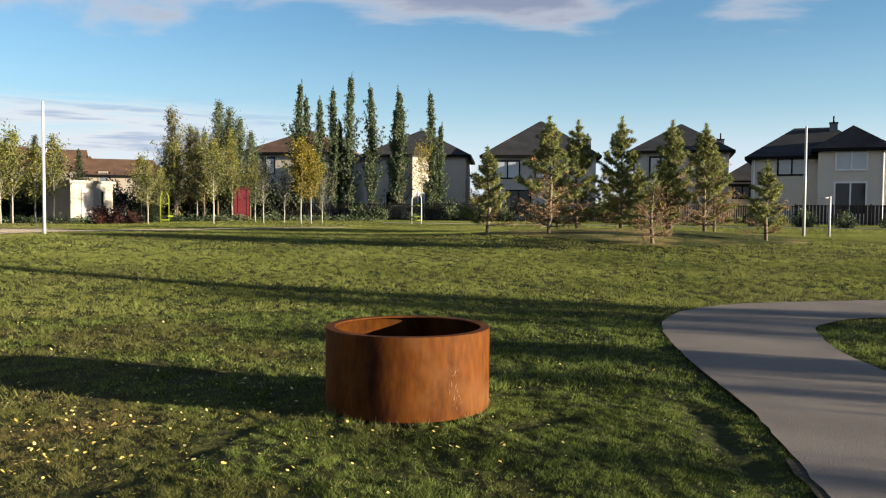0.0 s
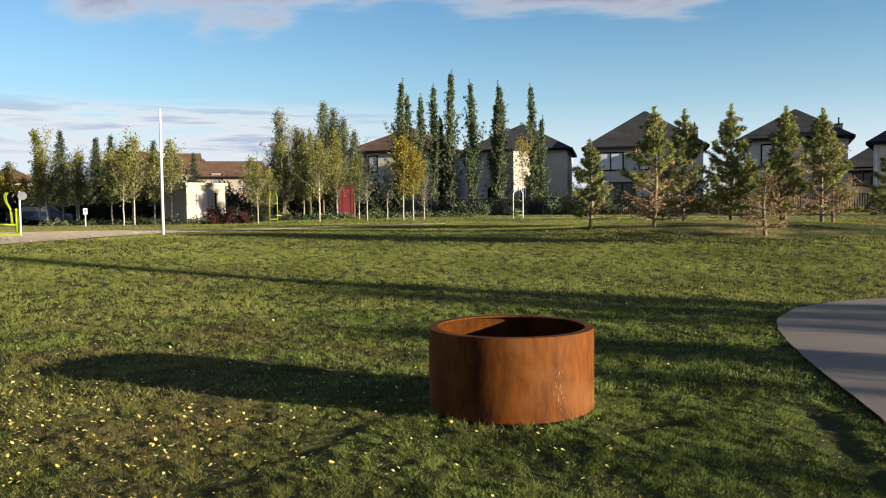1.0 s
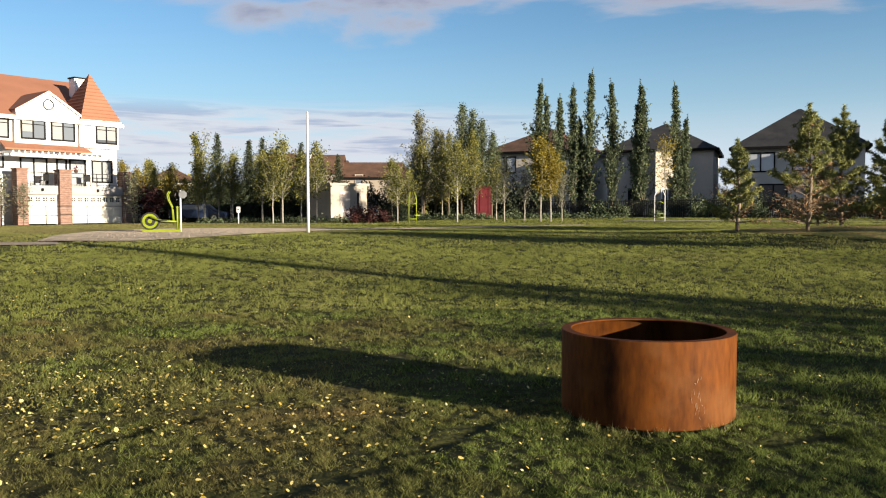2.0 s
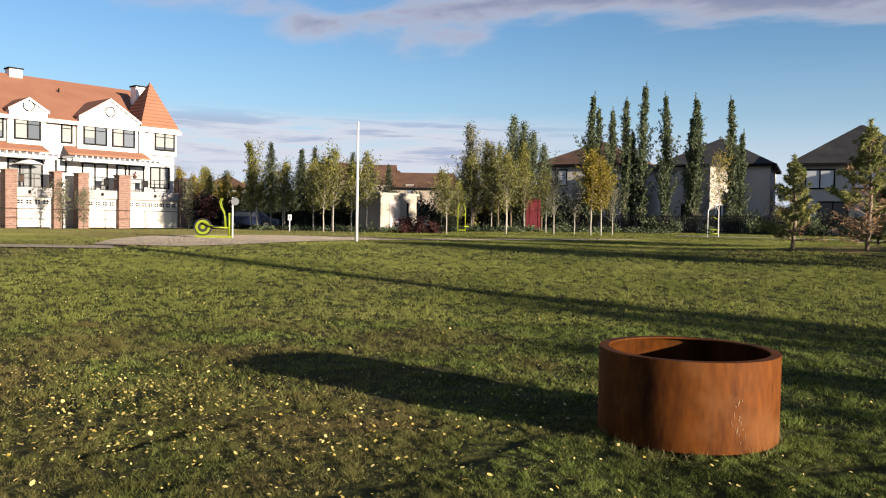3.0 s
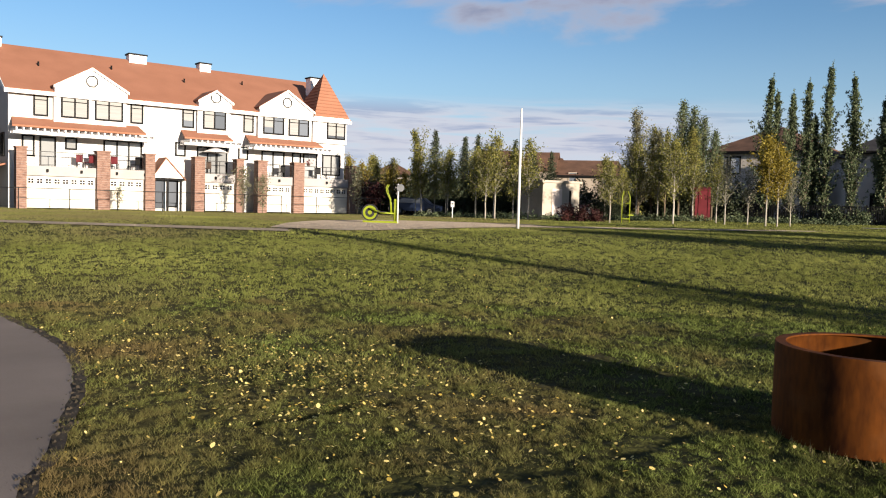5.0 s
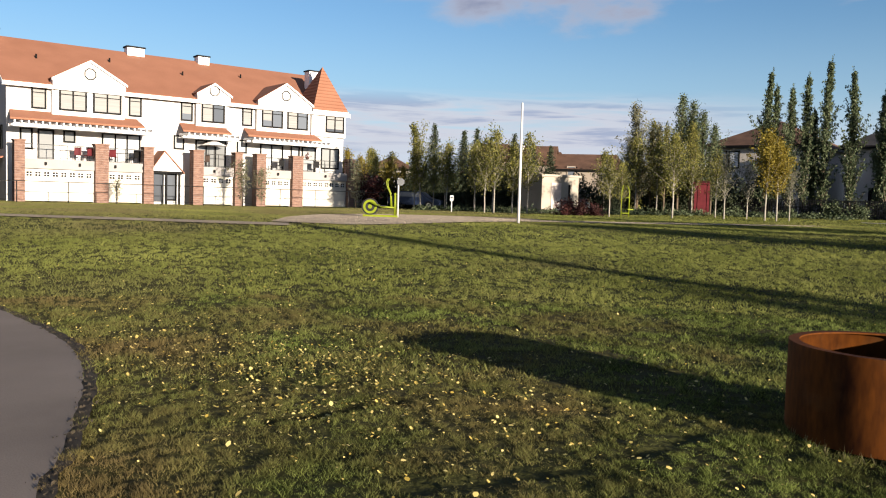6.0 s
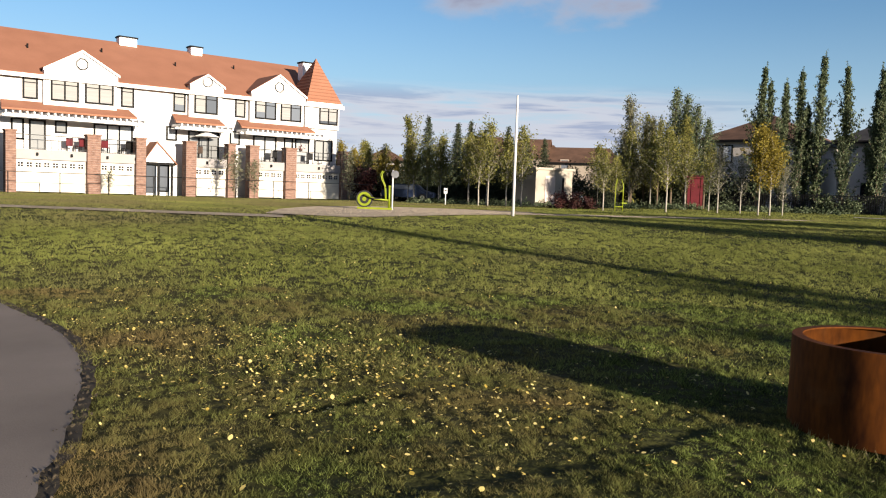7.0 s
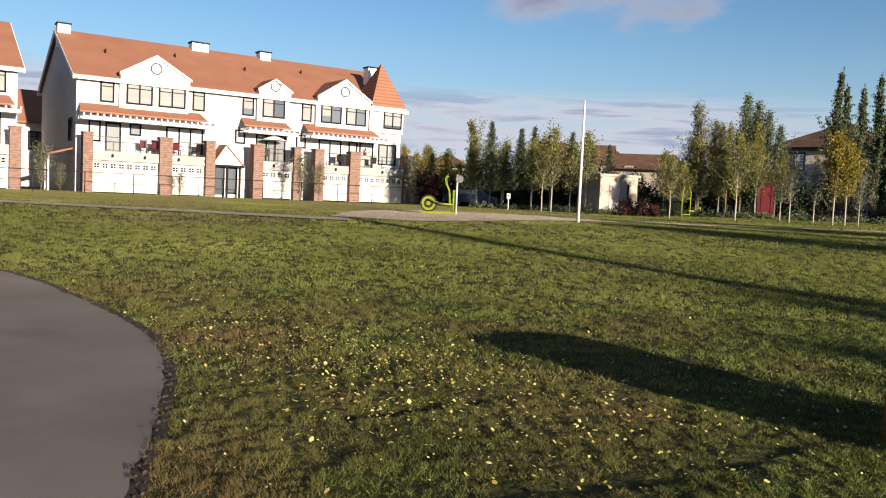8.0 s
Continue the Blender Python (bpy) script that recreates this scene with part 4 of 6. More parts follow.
def house(m, w, d, eave, apex, wall, roof, label, ridge=0.15, windows=(), side_windows=(), stack=None, wing=None):
    """Front at y = 0, x from 0 to w, y back into it."""
    h = thing("house", m, label, "house", "houses behind the lawn")
    part("wall", box(0, 0, -0.8, w, d, eave), M[wall], h)
    hip_roof(h, 0, 0, w, d, eave, apex, ridge, M[roof])
    for x0, z0, x1, z1, panes in windows:
        # upper panes get the painted sky reflection, lower ones stay dark
        window(h, x0, z0, x1, z1, -0.01, panes, frame_mat="frame_dark", glass="glass_sky_painted" if z0 > 3 else "glass_dark", rail=False, bar=0.12)
    for y0, z0, y1, z1, panes in side_windows:
        s = part("side_wall_window", box(w - 0.02, y0, z0, w + 0.03, y1, z1), M["glass"], h)
        bm = bmesh.new()
        for a, b, c, e in ((y0 - 0.1, z0 - 0.1, y0, z1 + 0.1), (y1, z0 - 0.1, y1 + 0.1, z1 + 0.1), (y0, z0 - 0.1, y1, z0), (y0, z1, y1, z1 + 0.1)):
            add_box(bm, w - 0.02, a, b, w + 0.07, c, e)
        part("window_frame", bm, M["trim_white"], s)
    if stack:
        x, y, z = stack
        c = part("chimney", box(x - 0.28, y - 0.3, eave, x + 0.28, y + 0.4, z), M["sign_grey"], h)
        part("chimney_cap", box(x - 0.32, y - 0.35, z, x + 0.32, y + 0.4, z + 0.1), M["roof_dark"], c)
        part("flue", tube([(x, y, z + 0.1), (x, y, z + 0.6)], 0.06), M["black_metal"], c)
    if wing:
        x0, x1, y0, ez, az, wins = wing
        part("wing_wall", box(x0, y0, -0.8, x1, 0.02, ez), M[wall], h)
        hip_roof(h, x0, y0, x1, 2.5, ez, az, -0.45, M[roof], name="wing_roof")
        for a, z0, b, z1, panes in wins:
            low = z0 < 2
            window(h, a, z0, b, z1, y0 - 0.01, panes, frame_mat="trim_white", glass="glass_dark" if low else "glass_sky_painted", rail=False, bar=0.12)
        part("downpipe", tube([(x1 - 0.35, y0 - 0.08, -0.5), (x1 - 0.35, y0 - 0.08, ez - 0.2)], 0.06), M["trim_white"], h)
    part("downpipe", tube([(0.2, -0.08, -0.5), (0.2, -0.08, eave - 0.2)], 0.05), M["trim_white"], h)
    return h


# brown-roofed house
house(pose(-19.5, 79.2, 1.0, 0, 0, -10), 9.4, 11, 6.25, 8.9, "stucco_grey", "roof_brown", "grey stucco house with a brown hipped roof", 0.05,
      [(1.2, 4.3, 1.9, 5.7, 1), (2.3, 4.3, 3.1, 5.7, 1), (6.0, 4.3, 7.2, 5.6, 2), (1.0, 1.0, 2.6, 2.6, 2), (4.2, 0.6, 6.2, 2.7, 2)])
house(pose(-7.3, 75.9, 1.0, 0, 0, -4), 9.2, 11, 5.95, 8.75, "stucco_grey", "roof_dark", "grey stucco house with a dark hipped roof", 0.02,
      [(2.2, 4.1, 3.0, 5.4, 1), (3.6, 1.0, 4.4, 2.4, 1), (2.0, 1.0, 2.8, 2.4, 1), (6.2, 1.0, 7.0, 2.4, 1)], [(2.0, 3.9, 3.0, 5.2, 1)])
house(pose(3.54, 72.8, 1.0, 0, 0, -7), 9.7, 11, 5.75, 9.35, "stucco_grey", "roof_dark", "grey stucco house with dark hipped roof and flue", 0.02,
      [(1.0, 3.8, 3.0, 5.2, 2), (4.5, 3.8, 6.0, 5.2, 2), (2, 0.7, 4, 2.6, 2)], [(2.0, 3.9, 3.2, 5.2, 1)], stack=(9.2, 4.5, 7.5))
house(pose(15.6, 68.0, 1.0, 0, 0, -16), 7.5, 11, 5.85, 8.6, "stucco_grey", "roof_dark", "grey house with dark hipped roof behind the pines", 0.02,
      [(1.4, 3.8, 3.0, 5.3, 2), (4.6, 3.8, 6.0, 5.3, 2), (1.5, 0.7, 3.5, 2.6, 2)], stack=(7.0, 4.0, 7.0))
house(pose(23.06, 61.7, 1.0, 0, 0, -24), 8.4, 10, 5.0, 7.55, "stucco_brown", "roof_dark", "brownish-grey stucco house with dark roof and projecting window bay", 0.30,
      [(1.9, 3.7, 3.7, 5.0, 2)], stack=(5.6, 4.4, 7.75), wing=(4.55, 9.0, -1.5, 5.4, 7.1, [(5.75, 3.95, 7.6, 5.3, 2), (5.7, 0.8, 7.6, 2.95, 2)]))
house(pose(33.2, 58.0, 1.0, 0, 0, -26), 8.4, 10, 5.4, 8.0, "stucco_tan", "roof_dark", "tan stucco house with a dark roof", 0.2, [(1.5, 3.8, 3.0, 5.1, 2)])
house(pose(24.3, 73.5, 1.0, 0, 0, -20), 8, 10, 3.4, 5.9, "siding", "roof_dark", "lower dark-roofed house seen between two others", 0.2, [(1.5, 2.2, 3.0, 3.6, 2)])
house(pose(-65.5, 88.2, 0.8, 0, 0, 35), 5.5, 8, 4.6, 6.4, "stucco_grey", "roof_brown", "pale grey stucco house with a brown roof far behind trees", 0.05, [(1.2, 2.8, 2.2, 4.0, 1), (3.4, 2.8, 4.4, 4.0, 1)])
# the pale sunlit chimney wall between the poplars
porch = thing("sunlit_annexe", pose(-2.9, 72.6, 1.0, 0, 0, 42), "pale stucco annexe wall in the sun", "annexe")
part("wall", box(0, 0, -0.5, 2.6, 2.6, 5.6), M["stucco_pale"], porch)
part("roof", slab([(-0.2, -0.2, 5.75), (2.8, -0.2, 5.75), (2.8, 2.8, 6.0), (-0.2, 2.8, 6.0)], 0.14), M["roof_dark"], porch)
window(porch, 0.7, 0.9, 1.9, 2.3, -0.01, 2, frame_mat="trim_white", rail=False)


# brown-roofed terrace far off
def along_x(bm):
    """Turns a solid drawn out along y so that it runs along x."""
    bmesh.ops.transform(bm, matrix=Matrix(((0, 1, 0, 0), (1, 0, 0, 0), (0, 0, 1, 0), (0, 0, 0, 1))), verts=bm.verts[:])
    bmesh.ops.reverse_faces(bm, faces=bm.faces[:])
    return bm


def terrace(m, label, n, w, eave, apex):
    t = thing("terrace_house", m, label, "house", "far houses")
    part("wall", box(0, 0, -0.8, n * w, 9, eave), M["stucco_tan"], t)
    hip_roof(t, 0, 0, n * w, 9, eave, apex, 0.75, M["roof_brown"])
    for k in range(n):
        for z in (1.0, 3.9):
            window(t, k * w + w * 0.3, z, k * w + w * 0.5, z + 1.3, -0.01, 1, frame_mat="stucco_tan", rail=False)
    end = part("end_block_wall", box(-0.4, -0.6, -0.8, w * 0.82, 8, eave + 0.7), M["stucco_tan"], t)
    part("end_gable", along_x(prism([(-0.6, eave + 0.7), (8.0, eave + 0.7), (3.7, apex + 0.75)], -0.4, w * 0.82)), M["stucco_tan"], end)
    for q in ([(-0.7, -1.0, eave + 0.55), (w * 0.82 + 0.3, -1.0, eave + 0.55), (w * 0.82 + 0.3, 3.7, apex + 0.95), (-0.7, 3.7, apex + 0.95)], [(-0.7, 3.7, apex + 0.95), (w * 0.82 + 0.3, 3.7, apex + 0.95), (w * 0.82 + 0.3, 8.4, eave + 0.55), (-0.7, 8.4, eave + 0.55)]):
        part("end_roof", slab(q, 0.16), M["roof_brown"], end)
    part("bargeboard", slab([(-0.78, -1.0, eave + 0.6), (-0.7, -1.0, eave + 0.6), (-0.7, 3.7, apex + 1.0), (-0.78, 3.7, apex + 1.0)], 0.28), M["trim_white"], end)
    return t


terrace(pose(-46.5, 96.0, 0.9, 0, 0, 18), "tan terrace of houses with brown roofs", 3, 4.2, 4.9, 7.1)
terrace(pose(-58.5, 106.0, 0.9, 0, 0, 22), "tan terrace with a dark brown roof behind the trees", 3, 4.2, 5.9, 8.2)
terrace(pose(-74.0, 92.0, 0.6, 0, 0, 30), "distant tan houses with brown roofs", 2, 5.0, 3.0, 4.9)

# utility hut
hut = thing("utility_hut", pose(-26.44, 53.9, 0.95, 0, 0, 60), "cream-painted utility hut with a flat roof", "hut")
part("wall", box(0, -2.7, -0.4, 3.2, 0, 2.42), M["stucco_pale"], hut)
part("roof", box(-0.15, -2.85, 2.42, 3.35, 0.15, 2.58, 0.02), M["stucco_pale"], hut)
part("door", box(0.8, -2.74, 0, 1.65, -2.69, 2.0), M["cream"], hut)
part("louvre", box(2.3, -2.73, 0.9, 2.45, -2.69, 1.9), M["frame_dark"], hut)


# ---- things on the balconies ----
def patio_chair(u, v, turn, mat):
    c = thing("patio_chair", TH @ pose(u, v, 2.8, 0, 0, turn), "small patio chair on a townhouse balcony", "chair", "balcony furniture")
    part("seat", box(-0.24, -0.24, 0.40, 0.24, 0.24, 0.45, 0.01), M[mat], c)
    part("backrest", box(-0.24, 0.2, 0.45, 0.24, 0.25, 0.95, 0.01), M[mat], c)
    for x in (-0.21, 0.21):
        for y in (-0.21, 0.21):
            part("leg", box(x - 0.02, y - 0.02, 0, x + 0.02, y + 0.02, 0.40), M["black_metal"], c)


for u, v, turn, mat in ((3.9, -1.0, 160, "red_paint"), (4.6, -0.9, 200, "red_paint"), (6.3, -1.0, 150, "red_paint"), (7.8, -0.8, 210, "black_metal"), (18.4, -1.0, 170, "trim_white"), (19.6, -0.9, 190, "black_metal"), (13.2, -1.0, 200, "wood_dark"), (23.0, -1.0, 150, "black_metal")):
    patio_chair(u, v, turn, mat)
umbrella = thing("patio_umbrella", TH @ pose(13.9, -1.0, 2.8), "open white patio umbrella on a balcony", "umbrella", "balcony furniture")
part("pole", tube([(0, 0, 0), (0, 0, 2.05)], 0.025, 8), M["frame_dark"], umbrella)
bm = bmesh.new()
bmesh.ops.create_cone(bm, cap_ends=False, segments=8, radius1=1.05, radius2=0.02, depth=0.42, matrix=Matrix.Translation((0, 0, 1.9)))
part("canopy", bm, M["trim_white"], umbrella)
part("base", box(-0.25, -0.25, 0, 0.25, 0.25, 0.06, 0.01), M["concrete"], umbrella)
basket = thing("hanging_basket", TH @ pose(21.8, -1.5, 4.0), "hanging basket of red flowers under the pergola", "flower basket", "balcony furniture")
part("basket", tube([(0, 0, -0.15), (0, 0, 0.05)], [0.1, 0.18], 10), M["wood_dark"], basket)
part("chain", tube([(0, 0, 0.05), (0, 0, 0.9)], 0.01, 5), M["black_metal"], basket)
rb = np.random.default_rng(3)
part("blossom", mesh_np("blossom", (np.repeat(rb.normal(0, 0.13, (60, 3)) + (0, 0, 0.12), 3, 0) + rb.normal(0, 0.05, (180, 3))), 3, M["red_paint"]), None, basket)
for u in (1.6, 3.8, 6.2, 8.2, 13.6, 19.0, 23.4):
    wl = thing("wall_lamp", TH @ pose(u, -1.76, 2.5), "small dark lantern over a garage door", "lamp", "garage lanterns")
    part("bracket", box(-0.03, -0.02, -0.02, 0.03, 0.01, 0.06), M["black_metal"], wl)
    part("lantern", box(-0.07, -0.16, -0.1, 0.07, -0.02, 0.12, 0.02), M["frame_dark"], wl)


# an orange-roofed house seen through the gap
back = thing("townhouse", TH @ pose(-11.0, 17.6, 0), "white house with orange roof seen through the gap", "house", "townhouse row")
part("wall", box(0, 0, -0.6, 14, 8, 5.6), M["stucco"], back)
part("roof", slab([(-0.5, -0.6, 5.5), (14.5, -0.6, 5.5), (14.5, 4, 8.6), (-0.5, 4, 8.6)], 0.16), M["roof_orange"], back)
part("roof", slab([(-0.5, 4, 8.6), (14.5, 4, 8.6), (14.5, 8.6, 5.5), (-0.5, 8.6, 5.5)], 0.16), M["roof_orange"], back)
for u in (1.5, 4.2, 7.0, 9.8):
    window(back, u, 3.2, u + 1.2, 4.6, 0.0, 2)


# ---- trees ----
def leaf_quads(rng, centres, size, spread, per, droop=0.0, slim=0.55, up=0.0):
    """Bent leaf clumps: per leaves round every centre, as quads turned at random."""
    n = len(centres) * per
    c = np.repeat(np.asarray(centres, float), per, axis=0) + rng.normal(0, 1, (n, 3)) * spread
    d = rng.normal(0, 1, (n, 3))
    d[:, 2] = d[:, 2] * 0.7 - droop + up
    d /= np.linalg.norm(d, axis=1)[:, None]
    e = np.cross(d, rng.normal(0, 1, (n, 3)))
    e /= np.linalg.norm(e, axis=1)[:, None] + 1e-9
    s = size * rng.uniform(0.6, 1.35, (n, 1))
    a, b = d * s * 0.5, e * s * 0.5 * slim
    return np.stack([c - a, c + b - a * 0.1, c + a, c - b - a * 0.1], 1).reshape(-1, 3)


def limb(rng, base, way, length, bend=0.15, n=4, lift=0.0):
    p, d, out = np.array(base, float), np.array(way, float), []
    for k in range(n + 1):
        out.append(p.copy())
        d = d + rng.normal(0, bend, 3) + np.array([0, 0, lift])
        d /= np.linalg.norm(d)
        p = p + d * length / n
    return out


def make_tree(name, label, category, group, seed, h, bark, leaf, clear, width, shape, limbs, per, size, trunk_r, rise, spread=0.16, lean=0.0, leaf2=None, droop=0.0, slim=0.6, thing_name="tree", sides=6, jitter=10, up=0.0):
    """A tapered trunk, limbs that leave it at the angle rise, and leaves in clumps along the limbs. shape(f): crown radius at the part f of its height."""
    rng = np.random.default_rng(seed)
    t = thing(thing_name, pose(0, 0, 0), label, category, group)
    steps = 9
    line = []
    for k in range(steps + 1):
        f = k / steps
        line.append((lean * h * f * f + rng.normal(0, 0.012 * h) * f * (1 - f), rng.normal(0, 0.012 * h) * f * (1 - f), h * f * 0.97))
    line[0] = (0, 0, -0.15)
    bm = bmesh.new()
    add_tube(bm, line, [trunk_r * (1 - 0.93 * k / steps) + 0.006 for k in range(steps + 1)], sides)
    line = np.array(line)
    zs = line[:, 2]

    def on_trunk(z):
        return np.array([np.interp(z, zs, line[:, 0]), np.interp(z, zs, line[:, 1]), z])

    centres = []
    for k in range(limbs):
        f = (k + rng.uniform(0, 1)) / limbs
        f = f ** 0.9
        z = clear + (h * 0.97 - clear) * f
        r = width * shape(f) * rng.uniform(0.45, 1.35)
        a = k * 2.39996 + rng.normal(0, 0.4)
        el = radians(min(86, rise + rng.normal(0, jitter)))
        way = (math.cos(a) * math.cos(el), math.sin(a) * math.cos(el), math.sin(el))
        length = max(0.12, r / max(0.25, math.cos(el)))
        length = min(length, (h * 1.03 - z) / max(0.2, math.sin(el)) if el > 0.4 else length)
        pts = limb(rng, on_trunk(z), way, length, 0.14, 4, 0.03 if rise > 0 else -0.02)
        add_tube(bm, pts, [max(0.006, trunk_r * 0.32 * (1 - 0.55 * f) * (1 - j / 4.4)) for j in range(5)], 3, cap=False)
        for j in np.linspace(0.8, 4, max(2, int(2 + length * 2.2))):
            i = min(3, int(j))
            centres.append(pts[i] + (pts[i + 1] - pts[i]) * (j - i))
    centres.append(on_trunk(h * 0.97))
    centres.append(on_trunk(h * 0.93))
    tip = on_trunk(h * 0.96)
    spire = [tip + np.array([0.02 * k, 0, 0.11 * k]) for k in range(7)] if rise > 65 else []
    part("trunk", bm, M[bark], t)
    c = np.array(centres)
    if leaf2:
        low = (c[:, 2] < clear + (h - clear) * leaf2[1]) & (rng.uniform(0, 1, len(c)) < leaf2[2])
        if low.any():
            part("dry_crown", mesh_np("dry_crown", leaf_quads(rng, c[low], size, spread, max(2, int(per * 0.6)), droop, slim), 4, M[leaf2[0]]), None, t, "browned dry foliage")
        c = c[~low]
    if len(c):
        quads = leaf_quads(rng, c, size, spread, per, droop, slim, up)
        if len(spire):
            quads = np.concatenate([quads, leaf_quads(rng, spire, size * 0.75, 0.035, 6, 0, 0.4, 1.5)])
        part("crown", mesh_np("crown", quads, 4, M[leaf]), None, t)
    return t


def place(proto, spots, first=True):
    """Copies of a tree: x, y, scale of its height and turn."""
    for k, (x, y, s, turn) in enumerate(spots):
        m = pose(x, y, gz(x, y), 0, 0, turn) @ Matrix.Diagonal((s ** 0.8, s ** 0.8, s, 1))
        if k == 0:
            proto.matrix_basis = m
            base = Matrix.Diagonal((s ** 0.8, s ** 0.8, s, 1))
        else:
            ob = copy_thing(proto, pose(x, y, gz(x, y), 0, 0, turn))
            ob.scale = (s ** 0.8, s ** 0.8, s)
            ob.location, ob.rotation_euler = (x, y, gz(x, y)), (0, 0, radians(turn))


column = lambda f: (0.35 + 1.5 * f) * (1 - f) ** 0.55 * 0.9 if f > 0.02 else 0.3
oval = lambda f: math.sin(math.pi * min(1, 0.12 + 0.86 * f)) ** 0.75
cone = lambda f: (1 - f) ** 0.85 + 0.03

# columnar poplars
POP = "columnar poplars before the houses"
pop = [make_tree("poplar", "tall narrow columnar poplar with olive-green leaves", "tree", POP, 10 + k, h, "bark", "poplar_leaf", 0.3, 0.60, lambda f: (1.0 + 0.45 * f) * (1 - f) ** 0.85 + 0.05, 150, 15, 0.16, 0.11, 70, 0.075, lean=0.014, thing_name="poplar_tree", slim=0.5, jitter=8, up=1.1) for k, h in enumerate((10.0, 10.6, 9.6))]
place(pop[0], [(-11.3, 63.0, 1.04, 10), (-9.76, 63.25, 0.93, 80), (-5.73, 63.74, 1.03, 150)])
place(pop[2], [(-3.53, 63.9, 1.05, 220), (-0.45, 64.3, 0.78, 30), (-8.2, 63.9, 0.8, 130)])
place(pop[1], [(-7.5, 63.55, 1.05, 0), (-8.69, 63.4, 0.95, 100), (-1.05, 64.0, 0.94, 190), (-10.75, 63.4, 0.88, 260), (-4.0, 64.2, 0.82, 300)])

# golden aspens
AUT = "young autumn trees on the lawn"
gold = make_tree("aspen", "young aspen with golden autumn leaves", "tree", AUT, 31, 4.9, "bark_pale", "gold_leaf", 1.5, 1.05, lambda f: (1 - f) ** 0.75 * min(1, 0.45 + 4 * f), 60, 20, 0.12, 0.05, 52, 0.12, thing_name="aspen_tree")
place(gold, [(-8.69, 49.24, 1.02, 0), (-8.1, 49.4, 0.90, 130), (-41.5, 58.5, 0.8, 40), (-39.6, 58.0, 0.72, 90), (-50.0, 63.5, 1.1, 150), (-47.6, 62.5, 0.95, 260)])
thin = make_tree("aspen", "slender sparse sapling with dull yellow leaves", "tree", AUT, 33, 5.0, "bark_pale", "gold_leaf", 1.8, 0.75, oval, 32, 8, 0.11, 0.045, 55, 0.16, thing_name="sapling_tree")
place(thin, [(-1.5, 52.0, 1.0, 0)])

# birches
BIR = "birches round the lawn"
birch = [make_tree("birch", "slender birch with pale trunk and yellowing leaves", "tree", BIR, 40 + k, 5.0, "bark_pale", "birch_leaf", 1.35, 1.3, lambda f: (1 - f) ** 0.85 * min(1, 0.55 + 3 * f), 62, 11, 0.12, 0.05, 48, 0.14, lean=0.02, thing_name="birch_tree") for k in range(3)]
place(birch[0], [(-31.6, 52.1, 1.0, 0), (-25.94, 48.96, 1.12, 70), (-13.63, 48.1, 1.0, 140), (-18.9, 57.2, 1.1, 200), (-21.0, 56.5, 0.9, 260), (-12.2, 52.5, 0.8, 30), (-29.8, 53.1, 1.0, 15), (-25.3, 50.4, 0.92, 75)])
place(birch[1], [(-28.7, 51.2, 1.0, 0), (-24.84, 49.5, 0.93, 100), (-17.1, 47.0, 0.72, 210), (-17.3, 57.0, 1.0, 310), (-32.0, 52.5, 0.92, 20), (-16.6, 47.6, 0.66, 50), (-26.7, 50.2, 0.9, 160), (-34.8, 52.6, 0.8, 120), (-46.8, 63.7, 0.95, 10), (-50.0, 67.8, 0.98, 200), (-48.6, 65.9, 1.1, 280), (-52.0, 69.8, 1.2, 60), (-44.4, 63.0, 1.02, 330)])
place(birch[2], [(-26.5, 48.65, 1.0, 0), (-23.94, 49.96, 1.08, 120), (-15.9, 56.2, 1.05, 240), (-14.6, 56.0, 0.95, 330), (-33.4, 53.1, 0.86, 90)])
leaning = make_tree("birch", "tall leaning birch with a bent tip", "tree", BIR, 47, 6.0, "bark_pale", "birch_leaf", 1.3, 1.35, lambda f: (1 - f) ** 1.25 * min(1, 0.5 + 3 * f), 90, 15, 0.12, 0.065, 48, 0.12, lean=-0.13, thing_name="birch_tree")
place(leaning, [(-34.1, 52.4, 1.1, 0)])
grey = make_tree("willow", "small half-bare grey-green tree", "tree", AUT, 51, 3.6, "bark_pale", "grey_leaf", 1.0, 1.0, oval, 42, 7, 0.10, 0.045, 50, 0.16, thing_name="bare_tree")
place(grey, [(-11.0, 49.5, 1.02, 0), (-9.9, 50.4, 0.85, 100), (-7.6, 50.6, 0.75, 40)])

# the tall aspen clump
CLU = "clump of tall aspens"
tall = [make_tree("aspen", "tall aspen with thinning olive leaves in a clump", "tree", CLU, 60 + k, 7.6, "bark", leaf, 0.9, 0.95, lambda f: (1.25 - 0.2 * f) * (1 - f) ** 0.85 + 0.05, 90, 12, 0.14, 0.09, 58, 0.13, lean=ln, slim=0.5, jitter=14, up=0.6, thing_name="aspen_tree") for k, (leaf, ln) in enumerate((("grey_leaf", -0.06), ("birch_leaf", 0.01), ("poplar_leaf", 0.015)))]
place(tall[0], [(-19.3, 58.8, 1.06, 0), (-18.0, 59.3, 0.86, 100), (-20.6, 59.8, 0.74, 200), (-19.2, 58.2, 0.78, 300)])
place(tall[1], [(-18.6, 59.6, 0.9, 0), (-17.3, 58.7, 0.84, 90), (-15.6, 59.5, 0.86, 220)])
place(tall[2], [(-16.8, 60.4, 1.14, 0), (-16.0, 60.8, 1.08, 120), (-15.2, 60.9, 0.98, 240), (-14.6, 61.2, 0.86, 20), (-15.7, 60.3, 0.9, 80), (-18.9, 60.6, 0.8, 150)])

# spruces
SPR = "dark spruces behind the birches"


